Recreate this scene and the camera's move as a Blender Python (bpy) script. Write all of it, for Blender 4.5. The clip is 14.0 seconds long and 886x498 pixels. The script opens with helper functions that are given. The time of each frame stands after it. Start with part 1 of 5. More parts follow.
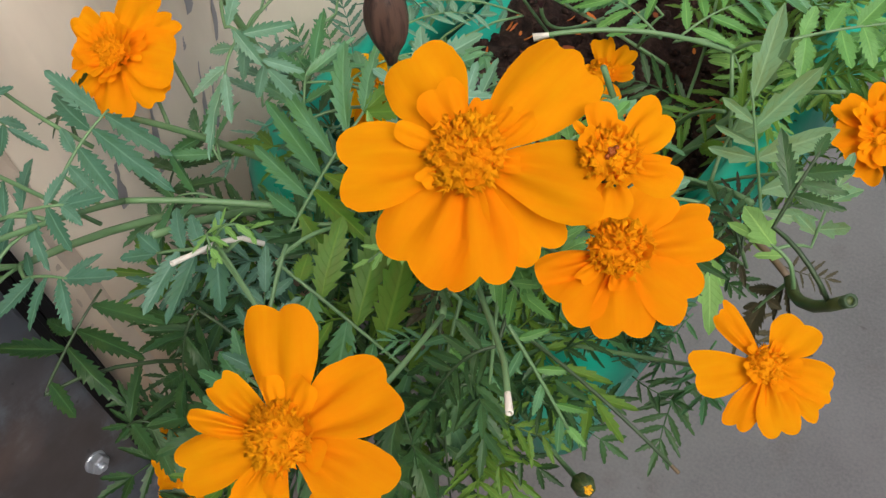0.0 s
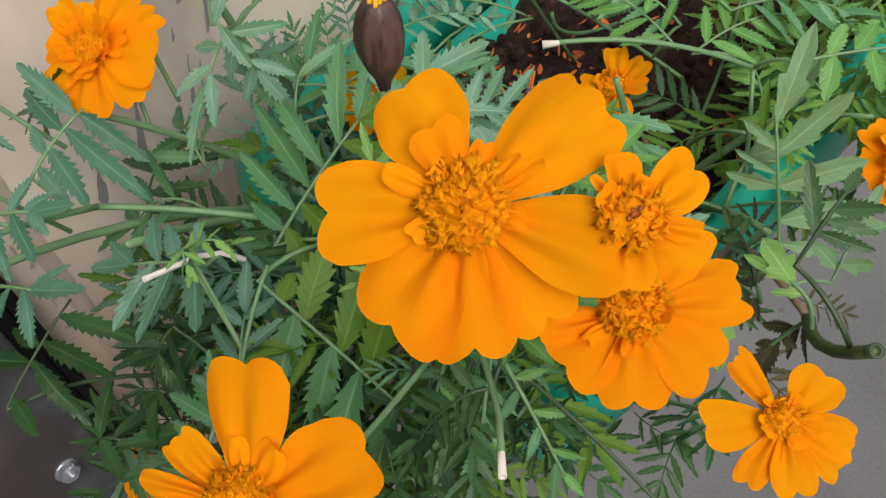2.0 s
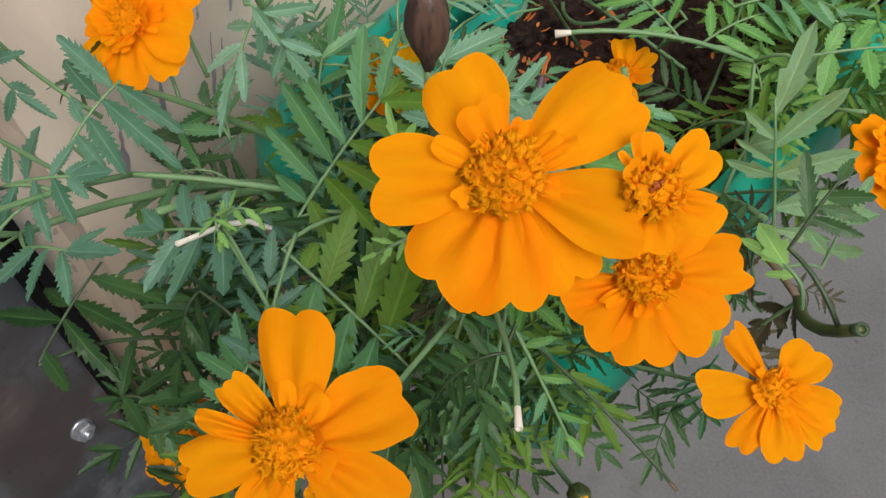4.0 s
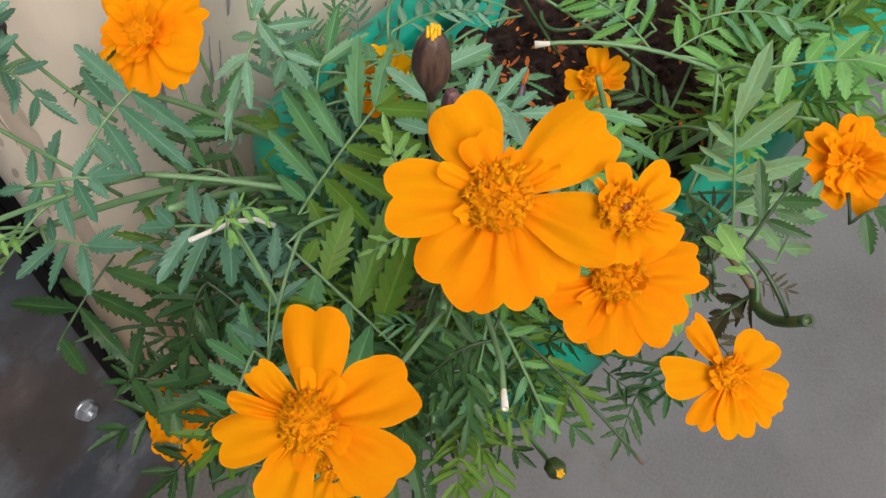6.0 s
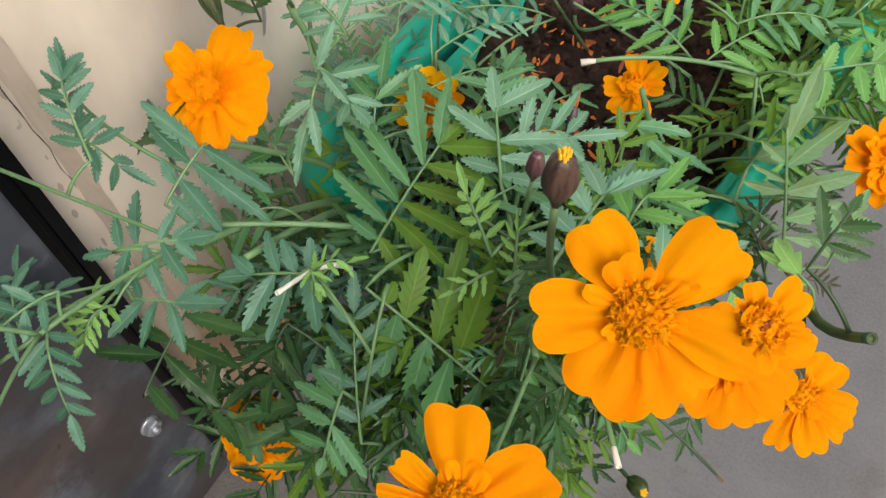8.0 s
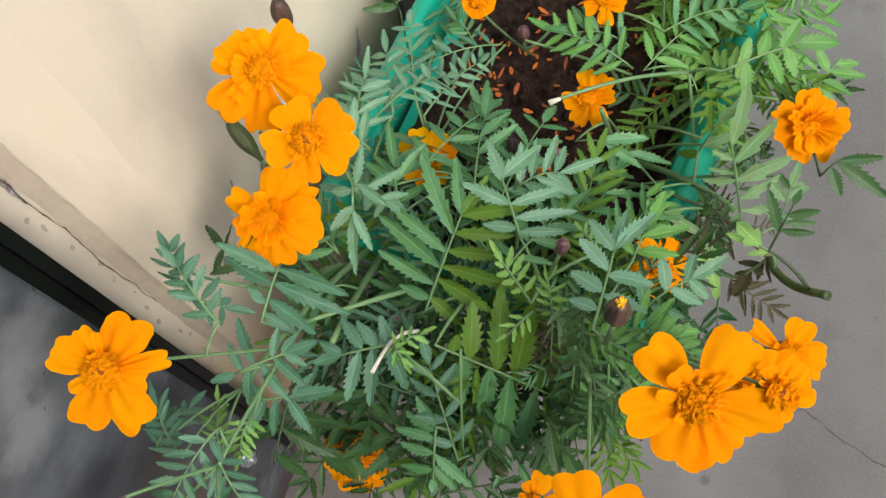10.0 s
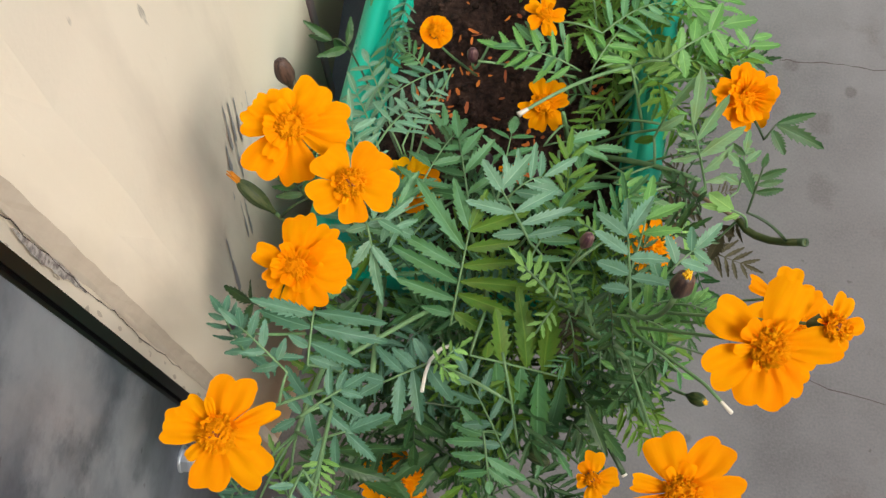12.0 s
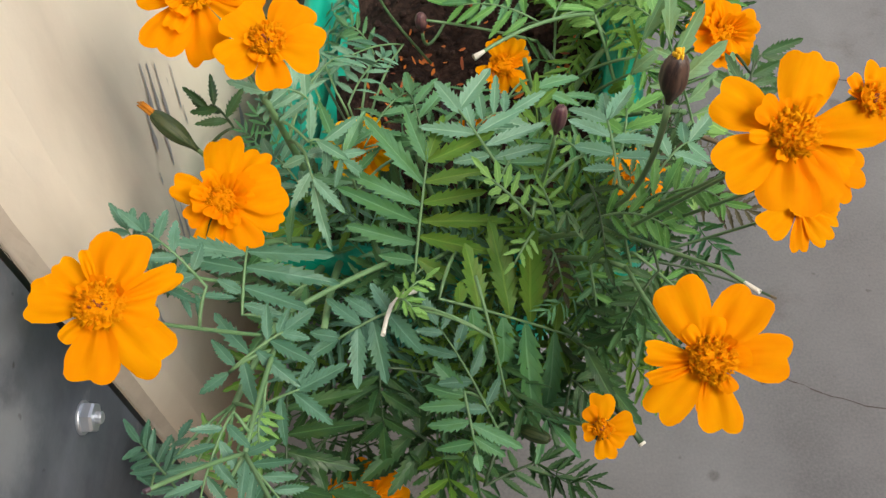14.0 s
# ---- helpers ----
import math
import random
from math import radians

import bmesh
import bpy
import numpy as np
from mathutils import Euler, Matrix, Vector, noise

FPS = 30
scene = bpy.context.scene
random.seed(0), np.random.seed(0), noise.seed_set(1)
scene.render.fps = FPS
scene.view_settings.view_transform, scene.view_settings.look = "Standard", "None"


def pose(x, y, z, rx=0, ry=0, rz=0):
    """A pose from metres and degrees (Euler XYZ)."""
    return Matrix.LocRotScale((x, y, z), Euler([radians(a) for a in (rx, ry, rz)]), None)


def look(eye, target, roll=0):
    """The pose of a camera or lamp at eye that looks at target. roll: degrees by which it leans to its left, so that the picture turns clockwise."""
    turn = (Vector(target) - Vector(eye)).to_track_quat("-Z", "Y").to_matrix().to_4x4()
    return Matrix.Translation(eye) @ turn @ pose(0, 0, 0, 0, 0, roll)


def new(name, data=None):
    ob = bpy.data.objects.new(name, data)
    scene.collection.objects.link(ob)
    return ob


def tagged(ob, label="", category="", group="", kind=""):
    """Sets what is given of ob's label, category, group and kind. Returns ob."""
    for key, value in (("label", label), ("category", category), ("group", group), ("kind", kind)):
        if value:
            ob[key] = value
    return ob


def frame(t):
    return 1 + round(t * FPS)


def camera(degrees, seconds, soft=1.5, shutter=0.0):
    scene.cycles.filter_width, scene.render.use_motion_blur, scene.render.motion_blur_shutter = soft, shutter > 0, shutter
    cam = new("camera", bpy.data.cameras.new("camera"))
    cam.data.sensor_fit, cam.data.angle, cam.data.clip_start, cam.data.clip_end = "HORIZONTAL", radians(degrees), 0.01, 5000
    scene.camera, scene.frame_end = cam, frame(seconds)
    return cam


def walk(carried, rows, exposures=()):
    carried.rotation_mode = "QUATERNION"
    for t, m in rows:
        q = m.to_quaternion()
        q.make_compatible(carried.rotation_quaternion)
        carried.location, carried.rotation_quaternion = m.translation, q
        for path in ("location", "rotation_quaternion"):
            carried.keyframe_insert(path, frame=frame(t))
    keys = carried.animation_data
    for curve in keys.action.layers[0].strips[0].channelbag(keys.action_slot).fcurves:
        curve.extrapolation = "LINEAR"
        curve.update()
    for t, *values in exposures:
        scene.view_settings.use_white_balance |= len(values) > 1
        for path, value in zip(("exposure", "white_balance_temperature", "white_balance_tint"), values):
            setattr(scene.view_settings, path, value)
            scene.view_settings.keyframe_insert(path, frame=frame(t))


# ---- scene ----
cam = camera(47.7, 14.0, soft=1.4)
PATH = [
    (0, (0.395, 0.084, 0.691), (-0.439, 0.938, -0.914), -12.4),
    (0.5, (0.395, 0.088, 0.689), (-0.436, 0.941, -0.918), -11.8),
    (1, (0.383, 0.096, 0.681), (-0.445, 0.945, -0.93), -11.3),
    (1.5, (0.374, 0.105, 0.673), (-0.445, 0.948, -0.945), -10.6),
    (2, (0.378, 0.107, 0.676), (-0.441, 0.944, -0.945), -10.3),
    (2.5, (0.377, 0.101, 0.685), (-0.44, 0.944, -0.934), -9.6),
    (3, (0.379, 0.096, 0.699), (-0.434, 0.942, -0.921), -8.9),
    (3.5, (0.379, 0.089, 0.702), (-0.423, 0.934, -0.924), -8.1),
    (4, (0.381, 0.088, 0.693), (-0.408, 0.919, -0.946), -7.9),
    (4.2, (0.382, 0.088, 0.689), (-0.398, 0.908, -0.959), -8.0),
    (6.3, (0.387, 0.071, 0.734), (-0.337, 0.909, -0.931), -5.4),
    (6.5, (0.384, 0.073, 0.737), (-0.338, 0.902, -0.933), -5.7),
    (7, (0.375, 0.067, 0.76), (-0.319, 0.875, -0.932), -6.4),
    (7.5, (0.355, 0.068, 0.769), (-0.306, 0.86, -0.945), -6.8),
    (8, (0.332, 0.077, 0.773), (-0.278, 0.831, -0.975), -7.2),
    (8.5, (0.319, 0.091, 0.81), (-0.216, 0.796, -0.983), -7.7),
    (9, (0.298, 0.091, 0.85), (-0.178, 0.731, -0.984), -10.8),
    (9.2, (0.292, 0.093, 0.866), (-0.166, 0.723, -0.976), -12.1),
    (11.3, (0.211, 0.104, 0.972), (0.04, 0.645, -0.946), -8.6),
    (11.5, (0.201, 0.096, 0.975), (0.06, 0.69, -0.93), -5.8),
    (12, (0.183, 0.069, 0.958), (0.075, 0.75, -0.92), -3.5),
    (12.5, (0.184, 0.034, 0.912), (0.083, 0.818, -0.925), -3.6),
    (13, (0.188, -0.003, 0.869), (0.087, 0.889, -0.918), -3.8),
    (13.5, (0.192, -0.017, 0.832), (0.091, 0.959, -0.91), -4.6),
    (14, (0.202, -0.023, 0.813), (0.092, 1.011, -0.895), -6.0),
]
walk(cam, [(t, look(eye, target, roll)) for t, eye, target, roll in PATH],
     [(0.0, -0.18, 6350, 10), (4.0, -0.18, 6350, 10), (6.5, -0.04, 6400, 9), (8.5, 0.10, 6500, 7), (9.0, 0.13, 6500, 5), (11.5, 0.0, 6500, 5), (12.5, -0.02, 6550, 5), (13.0, -0.07, 6550, 5), (14.0, 0.02, 6550, 5)])

# ---- light: an overcast sky with a broad, weak sun ----
world = bpy.data.worlds.new("overcast_sky")
scene.world = world
world.use_nodes = True
wn = world.node_tree
sky = wn.nodes.new("ShaderNodeTexSky")
sky.sky_type, sky.sun_disc = "NISHITA", False
sky.sun_elevation, sky.sun_rotation = radians(50), radians(120)
sky.dust_density, sky.ozone_density = 4.0, 0.6
wn.nodes["Background"].inputs[1].default_value = 0.215
wn.links.new(sky.outputs[0], wn.nodes["Background"].inputs[0])
sun = new("sun", bpy.data.lights.new("sun", "SUN"))
sun.data.energy, sun.data.angle, sun.data.color = 2.4, radians(28), (1.0, 0.95, 0.88)
sun.matrix_world = look((1.65, -0.95, 2.3), (0, 0, 0))
scene.view_settings.exposure = 0.0


# ---- materials ----
class Mat:
    """A node material with a Principled shader and short ways to add to it."""

    def __init__(self, name, rough=0.6, metal=0.0, spec=0.5):
        self.m = bpy.data.materials.new(name)
        self.m.use_nodes = True
        self.t = self.m.node_tree
        self.p = self.t.nodes["Principled BSDF"]
        self.p.inputs["Roughness"].default_value = rough
        self.p.inputs["Metallic"].default_value = metal
        self.p.inputs["Specular IOR Level"].default_value = spec
        self.co = self.t.nodes.new("ShaderNodeTexCoord")

    def link(self, a, b):
        self.t.links.new(a, b)

    def noise(self, scale, detail=4, stretch=(1, 1, 1), rough=0.55, space="Object", shift=None):
        mp = self.t.nodes.new("ShaderNodeMapping")
        mp.inputs["Scale"].default_value = stretch
        self.link(self.co.outputs[space], mp.inputs[0])
        if shift is not None:
            add = self.t.nodes.new("ShaderNodeVectorMath")
            self.link(mp.outputs[0], add.inputs[0])
            self.link(shift, add.inputs[1])
            mp = add
        n = self.t.nodes.new("ShaderNodeTexNoise")
        n.inputs["Scale"].default_value, n.inputs["Detail"].default_value = scale, detail
        n.inputs["Roughness"].default_value = rough
        self.link(mp.outputs[0], n.inputs["Vector"])
        return n.outputs["Fac"]

    def ramp(self, fac, stops):
        r = self.t.nodes.new("ShaderNodeValToRGB")
        while len(r.color_ramp.elements) < len(stops):
            r.color_ramp.elements.new(0.5)
        for e, (at, c) in zip(r.color_ramp.elements, stops):
            e.position, e.color = at, (*c, 1) if len(c) == 3 else c
        self.link(fac, r.inputs[0])
        return r.outputs[0]

    def grey(self, fac, lo, hi, a=0.0, b=1.0):
        return self.ramp(fac, [(lo, (a,) * 3), (hi, (b,) * 3)])

    def mix(self, fac, a, b, how="MIX"):
        x = self.t.nodes.new("ShaderNodeMix")
        x.data_type, x.blend_type = "RGBA", how
        for slot, v in ((0, fac), (6, a), (7, b)):
            if isinstance(v, (int, float)):
                x.inputs[slot].default_value = v
            elif isinstance(v, tuple):
                x.inputs[slot].default_value = (*v, 1)
            else:
                self.link(v, x.inputs[slot])
        return x.outputs[2]

    def math(self, how, a, b=0.0):
        x = self.t.nodes.new("ShaderNodeMath")
        x.operation = how
        for slot, v in ((0, a), (1, b)):
            if isinstance(v, (int, float)):
                x.inputs[slot].default_value = v
            else:
                self.link(v, x.inputs[slot])
        return x.outputs[0]

    def random(self):
        return self.t.nodes.new("ShaderNodeObjectInfo").outputs["Random"]

    def color(self, v):
        if isinstance(v, tuple):
            self.p.inputs["Base Color"].default_value = (*v, 1)
        else:
            self.link(v, self.p.inputs["Base Color"])
        return self

    def roughness(self, v):
        self.link(v, self.p.inputs["Roughness"])
        return self

    def bump(self, fac, height, dist=0.001):
        b = self.t.nodes.new("ShaderNodeBump")
        b.inputs["Strength"].default_value, b.inputs["Distance"].default_value = height, dist
        self.link(fac, b.inputs["Height"])
        self.link(b.outputs[0], self.p.inputs["Normal"])
        return self

    def thin(self, share, color):
        """Lets a share of the light through, as a leaf or petal does."""
        tr = self.t.nodes.new("ShaderNodeBsdfTranslucent")
        mx = self.t.nodes.new("ShaderNodeMixShader")
        mx.inputs[0].default_value = share
        if isinstance(color, tuple):
            tr.inputs[0].default_value = (*color, 1)
        else:
            self.link(color, tr.inputs[0])
        self.link(self.p.outputs[0], mx.inputs[1])
        self.link(tr.outputs[0], mx.inputs[2])
        self.link(mx.outputs[0], self.t.nodes["Material Output"].inputs[0])
        return self


def make_petal_mat(name, hue, clear=0.38):
    """Orange petals: fine veins along the petal, mottled hue."""
    k = Mat(name, rough=0.85, spec=0.08)
    vein = k.noise(95, 3, (6.0, 0.5, 1), space="Object")
    blot = k.noise(70, 3, space="Object")
    base = k.mix(k.grey(blot, 0.3, 0.75), hue, (hue[0], hue[1] * 1.22, hue[2] * 1.2))
    base = k.mix(k.grey(vein, 0.35, 0.8, 0.0, 0.35), base, (hue[0] * 0.96, hue[1] * 0.76, 0.0))
    k.color(base).bump(vein, 0.3, 0.0006)
    return k.thin(clear, base).m


PETAL = make_petal_mat("orange_petal", (0.93, 0.325, 0.001))
PETAL_YELLOW = make_petal_mat("yellow_petal", (0.93, 0.43, 0.002))
PETAL_DEEP = make_petal_mat("deep_orange_petal", (0.92, 0.288, 0.001))
FLORET = make_petal_mat("orange_floret", (0.96, 0.365, 0.003), 0.32)
FLORET_DARK = Mat("brown_floret_throat", 0.6).color((0.30, 0.07, 0.004)).m
DRY_PETAL = Mat("dry_orange_petal", 0.7)
DRY_PETAL = DRY_PETAL.color(DRY_PETAL.mix(DRY_PETAL.t.nodes.new("ShaderNodeNewGeometry").outputs["Random Per Island"], (0.24, 0.05, 0.012), (0.72, 0.20, 0.015))).m


def make_leaf_mat(name, a, b, c, rough=0.38, clear=0.12):
    """Leaf green: each leaflet a little different, mottled, with a pale midrib and side veins."""
    k = Mat(name, rough=rough, spec=0.36)
    rnd = k.random()
    sep = k.t.nodes.new("ShaderNodeSeparateXYZ")
    k.link(k.co.outputs["UV"], sep.inputs[0])
    off = k.math("MULTIPLY", k.math("ABSOLUTE", k.math("SUBTRACT", sep.outputs[0], 0.5)), 2.0)
    run = k.math("FRACT", k.math("SUBTRACT", k.math("MULTIPLY", sep.outputs[1], 8.5), k.math("MULTIPLY", off, 1.7)))
    line = k.math("ABSOLUTE", k.math("SUBTRACT", run, 0.5))
    vein = k.grey(line, 0.36, 0.5, 0.0, 1.0)
    rib = k.grey(off, 0.03, 0.13, 1.0, 0.0)
    blot = k.noise(2.4, 5, space="UV", shift=k.math("MULTIPLY", rnd, 37.0))
    base = k.mix(rnd, a, b)
    base = k.mix(k.grey(blot, 0.42, 0.70, 0, 0.8), base, c)
    base = k.mix(k.math("MULTIPLY", vein, 0.22), base, (a[0] * 0.55, a[1] * 0.6, a[2] * 0.5))
    base = k.mix(k.math("MULTIPLY", rib, 0.42), base, (min(1, b[0] * 1.7), min(1, b[1] * 1.45), min(1, b[2] * 1.5)))
    spot = k.noise(26, 2, space="UV", shift=k.math("MULTIPLY", rnd, 91.0))
    base = k.mix(k.grey(spot, 0.70, 0.76, 0.0, 0.5), base, (0.20, 0.22, 0.13))
    k.color(base)
    relief = k.math("SUBTRACT", k.math("MULTIPLY", vein, -0.6), rib)
    k.bump(relief, 0.34, 0.0006)
    return k.thin(clear, base).m


LEAF = make_leaf_mat("marigold_leaf", (0.050, 0.162, 0.058), (0.130, 0.300, 0.150), (0.076, 0.200, 0.050), 0.45)
LEAF_BLUE = make_leaf_mat("bluish_leaf", (0.055, 0.155, 0.094), (0.122, 0.262, 0.180), (0.058, 0.150, 0.072), 0.45)
# dark leaf green, with the shade inside and under the plant painted in
LEAF_DARK_SHADE = make_leaf_mat("shaded_deep_green_leaf", (0.014, 0.050, 0.015), (0.048, 0.128, 0.042), (0.044, 0.090, 0.018), 0.45, 0.05)
LEAF_OLIVE = make_leaf_mat("olive_leaf", (0.085, 0.205, 0.022), (0.140, 0.290, 0.040), (0.135, 0.205, 0.026), 0.5, 0.3)
# paler green: the sky's reflection on upper leaves painted as base colour
LEAF_SHEEN = make_leaf_mat("sky_sheen_leaf", (0.105, 0.245, 0.145), (0.200, 0.370, 0.260), (0.115, 0.245, 0.130), 0.42)
LEAF_FRESH = make_leaf_mat("fresh_green_leaf", (0.082, 0.238, 0.052), (0.172, 0.395, 0.108), (0.104, 0.265, 0.052), 0.45, 0.2)
LEAF_LIGHT = make_leaf_mat("young_leaf", (0.190, 0.410, 0.090), (0.290, 0.540, 0.150), (0.200, 0.380, 0.100), 0.5, 0.3)
LEAF_PALE = make_leaf_mat("pale_olive_leaf", (0.135, 0.300, 0.140), (0.235, 0.410, 0.215), (0.190, 0.270, 0.090), 0.5, 0.3)
LEAF_DRY = make_leaf_mat("withered_leaf", (0.045, 0.048, 0.022), (0.085, 0.078, 0.040), (0.05, 0.036, 0.02), 0.7, 0.1)


def make_stem_mat(name, a, b):
    k = Mat(name, 0.5)
    k.color(k.mix(k.noise(120, 3, (1, 1, 0.15)), a, b))
    return k.m


STEM = make_stem_mat("green_stem", (0.09, 0.20, 0.075), (0.18, 0.30, 0.14))
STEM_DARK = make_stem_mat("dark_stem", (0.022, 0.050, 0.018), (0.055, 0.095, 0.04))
STEM_OLIVE = make_stem_mat("olive_stem", (0.040, 0.060, 0.014), (0.090, 0.120, 0.035))
STEM_BROWN = make_stem_mat("brown_stem", (0.10, 0.065, 0.04), (0.20, 0.15, 0.09))
STEM_WHITE = make_stem_mat("bleached_stem", (0.56, 0.53, 0.45), (0.78, 0.75, 0.68))
STEM_PURPLE = make_stem_mat("purple_stem", (0.05, 0.03, 0.045), (0.10, 0.06, 0.075))


def make_bud_mat(name, a, b):
    k = Mat(name, 0.5)
    k.color(k.mix(k.grey(k.noise(60, 3, (11.0, 11.0, 0.5)), 0.42, 0.60), a, b))
    return k.m


BUD_BROWN = make_bud_mat("purple_brown_bud", (0.030, 0.017, 0.016), (0.095, 0.056, 0.040))
BUD_PLUM = make_bud_mat("plum_bud", (0.085, 0.032, 0.05), (0.16, 0.085, 0.08))
BUD_GREEN = make_bud_mat("green_bud", (0.022, 0.050, 0.012), (0.070, 0.092, 0.028))
BUD_TIP = Mat("yellow_bud_tip", 0.55).color((0.80, 0.45, 0.01)).m
BUD_TIP_ORANGE = Mat("orange_bud_tip", 0.55).color((0.70, 0.26, 0.01)).m


def make_wall_mat():
    """Cream emulsion on plaster: grey smears, hairline dirt, browner towards the foot."""
    k = Mat("cream_plaster", 0.75, spec=0.3)
    base = k.mix(k.noise(9, 5), (0.74, 0.652, 0.535), (0.80, 0.722, 0.608))
    smear = k.grey(k.noise(7, 5, (1, 1.6, 0.55)), 0.50, 0.72, 0.0, 0.6)
    base = k.mix(smear, base, (0.50, 0.43, 0.355))
    fleck = k.grey(k.noise(62, 3, (1, 1.4, 0.35)), 0.70, 0.76, 0.0, 0.7)
    base = k.mix(fleck, base, (0.27, 0.235, 0.20))
    warm = k.grey(k.noise(4, 4), 0.5, 0.72, 0, 0.6)
    base = k.mix(warm, base, (0.80, 0.69, 0.53))
    sep = k.t.nodes.new("ShaderNodeSeparateXYZ")
    k.link(k.co.outputs["Object"], sep.inputs[0])
    wob = k.t.nodes.new("ShaderNodeMath")
    wob.operation = "MULTIPLY_ADD"
    wob.inputs[1].default_value = 0.16
    k.link(k.noise(9, 5), wob.inputs[0])
    k.link(sep.outputs[2], wob.inputs[2])
    brownish = k.grey(wob.outputs[0], 0.17, 0.35, 0.8, 0.0)
    base = k.mix(brownish, base, (0.33, 0.19, 0.105))
    k.color(base).bump(k.noise(240, 4), 0.25, 0.0008)
    return k.m


def make_panel_mat():
    """Dark grey painted steel, clouded with pale dust and rust-brown smears, shade painted in low down."""
    k = Mat("dark_steel_paint", 0.55, 0.0, 0.5)
    base = k.mix(k.grey(k.noise(11, 6), 0.35, 0.65), (0.042, 0.048, 0.060), (0.082, 0.093, 0.115))
    cloud = k.grey(k.noise(6.5, 7, (1, 1.0, 1.2), rough=0.62), 0.47, 0.66, 0, 0.8)
    base = k.mix(cloud, base, (0.160, 0.175, 0.205))
    wisp = k.grey(k.noise(17, 7, (1, 1.0, 1.3), rough=0.7), 0.58, 0.72, 0, 0.4)
    base = k.mix(wisp, base, (0.30, 0.30, 0.315))
    wobble = k.noise(24, 6, rough=0.65)
    for y, z, r, how in ((0.499, 0.574, 0.03, 0.85), (0.505, 0.532, 0.022, 0.7), (0.505, 0.477, 0.026, 0.8), (0.507, 0.594, 0.02, 0.6), (0.509, 0.507, 0.022, 0.7), (0.535, 0.563, 0.02, 0.35), (0.5, 0.482, 0.02, 0.6), (0.546, 0.617, 0.038, 0.55), (0.54, 0.562, 0.038, 0.55), (0.525, 0.616, 0.038, 0.55), (0.532, 0.512, 0.038, 0.55), (0.552, 0.642, 0.038, 0.55), (0.548, 0.589, 0.038, 0.55)):
        d = k.t.nodes.new("ShaderNodeVectorMath")
        d.operation = "DISTANCE"
        d.inputs[1].default_value = (0.026, y, z)
        k.link(k.co.outputs["Object"], d.inputs[0])
        edge = k.math("ADD", k.math("MULTIPLY", d.outputs["Value"], 1 / r), k.math("MULTIPLY", k.math("SUBTRACT", wobble, 0.5), 2.6))
        base = k.mix(k.grey(edge, 0.35, 1.1, how * 0.7, 0.0), base, (0.25, 0.262, 0.288))
    # dark brown-grey patches that paint in the weaker light low on the panel
    for y, z, r, how in ((0.509, 0.311, 0.045, 0.8), (0.502, 0.173, 0.05, 0.85), (0.534, 0.014, 0.05, 0.85), (0.47, 0.249, 0.05, 0.85), (0.566, 0.151, 0.035, 0.7), (0.52, 0.203, 0.05, 0.8), (0.543, 0.269, 0.03, 0.6)):
        d = k.t.nodes.new("ShaderNodeVectorMath")
        d.operation = "DISTANCE"
        d.inputs[1].default_value = (0.026, y, z)
        k.link(k.co.outputs["Object"], d.inputs[0])
        edge = k.math("ADD", k.math("MULTIPLY", d.outputs["Value"], 1 / r), k.math("MULTIPLY", k.math("SUBTRACT", wobble, 0.5), 2.6))
        base = k.mix(k.grey(edge, 0.5, 1.2, how, 0.0), base, (0.052, 0.043, 0.042))
    rust = k.grey(k.noise(5, 5, (1, 1, 1.4)), 0.56, 0.68, 0, 0.6)
    base = k.mix(rust, base, (0.17, 0.110, 0.088))
    fleck = k.grey(k.noise(85, 2), 0.71, 0.75, 0, 0.8)
    base = k.mix(fleck, base, (0.022, 0.021, 0.023))
    k.color(base).bump(k.noise(160, 4), 0.2, 0.0006)
    k.roughness(k.grey(k.noise(20, 4), 0.3, 0.7, 0.38, 0.65))
    return k.m


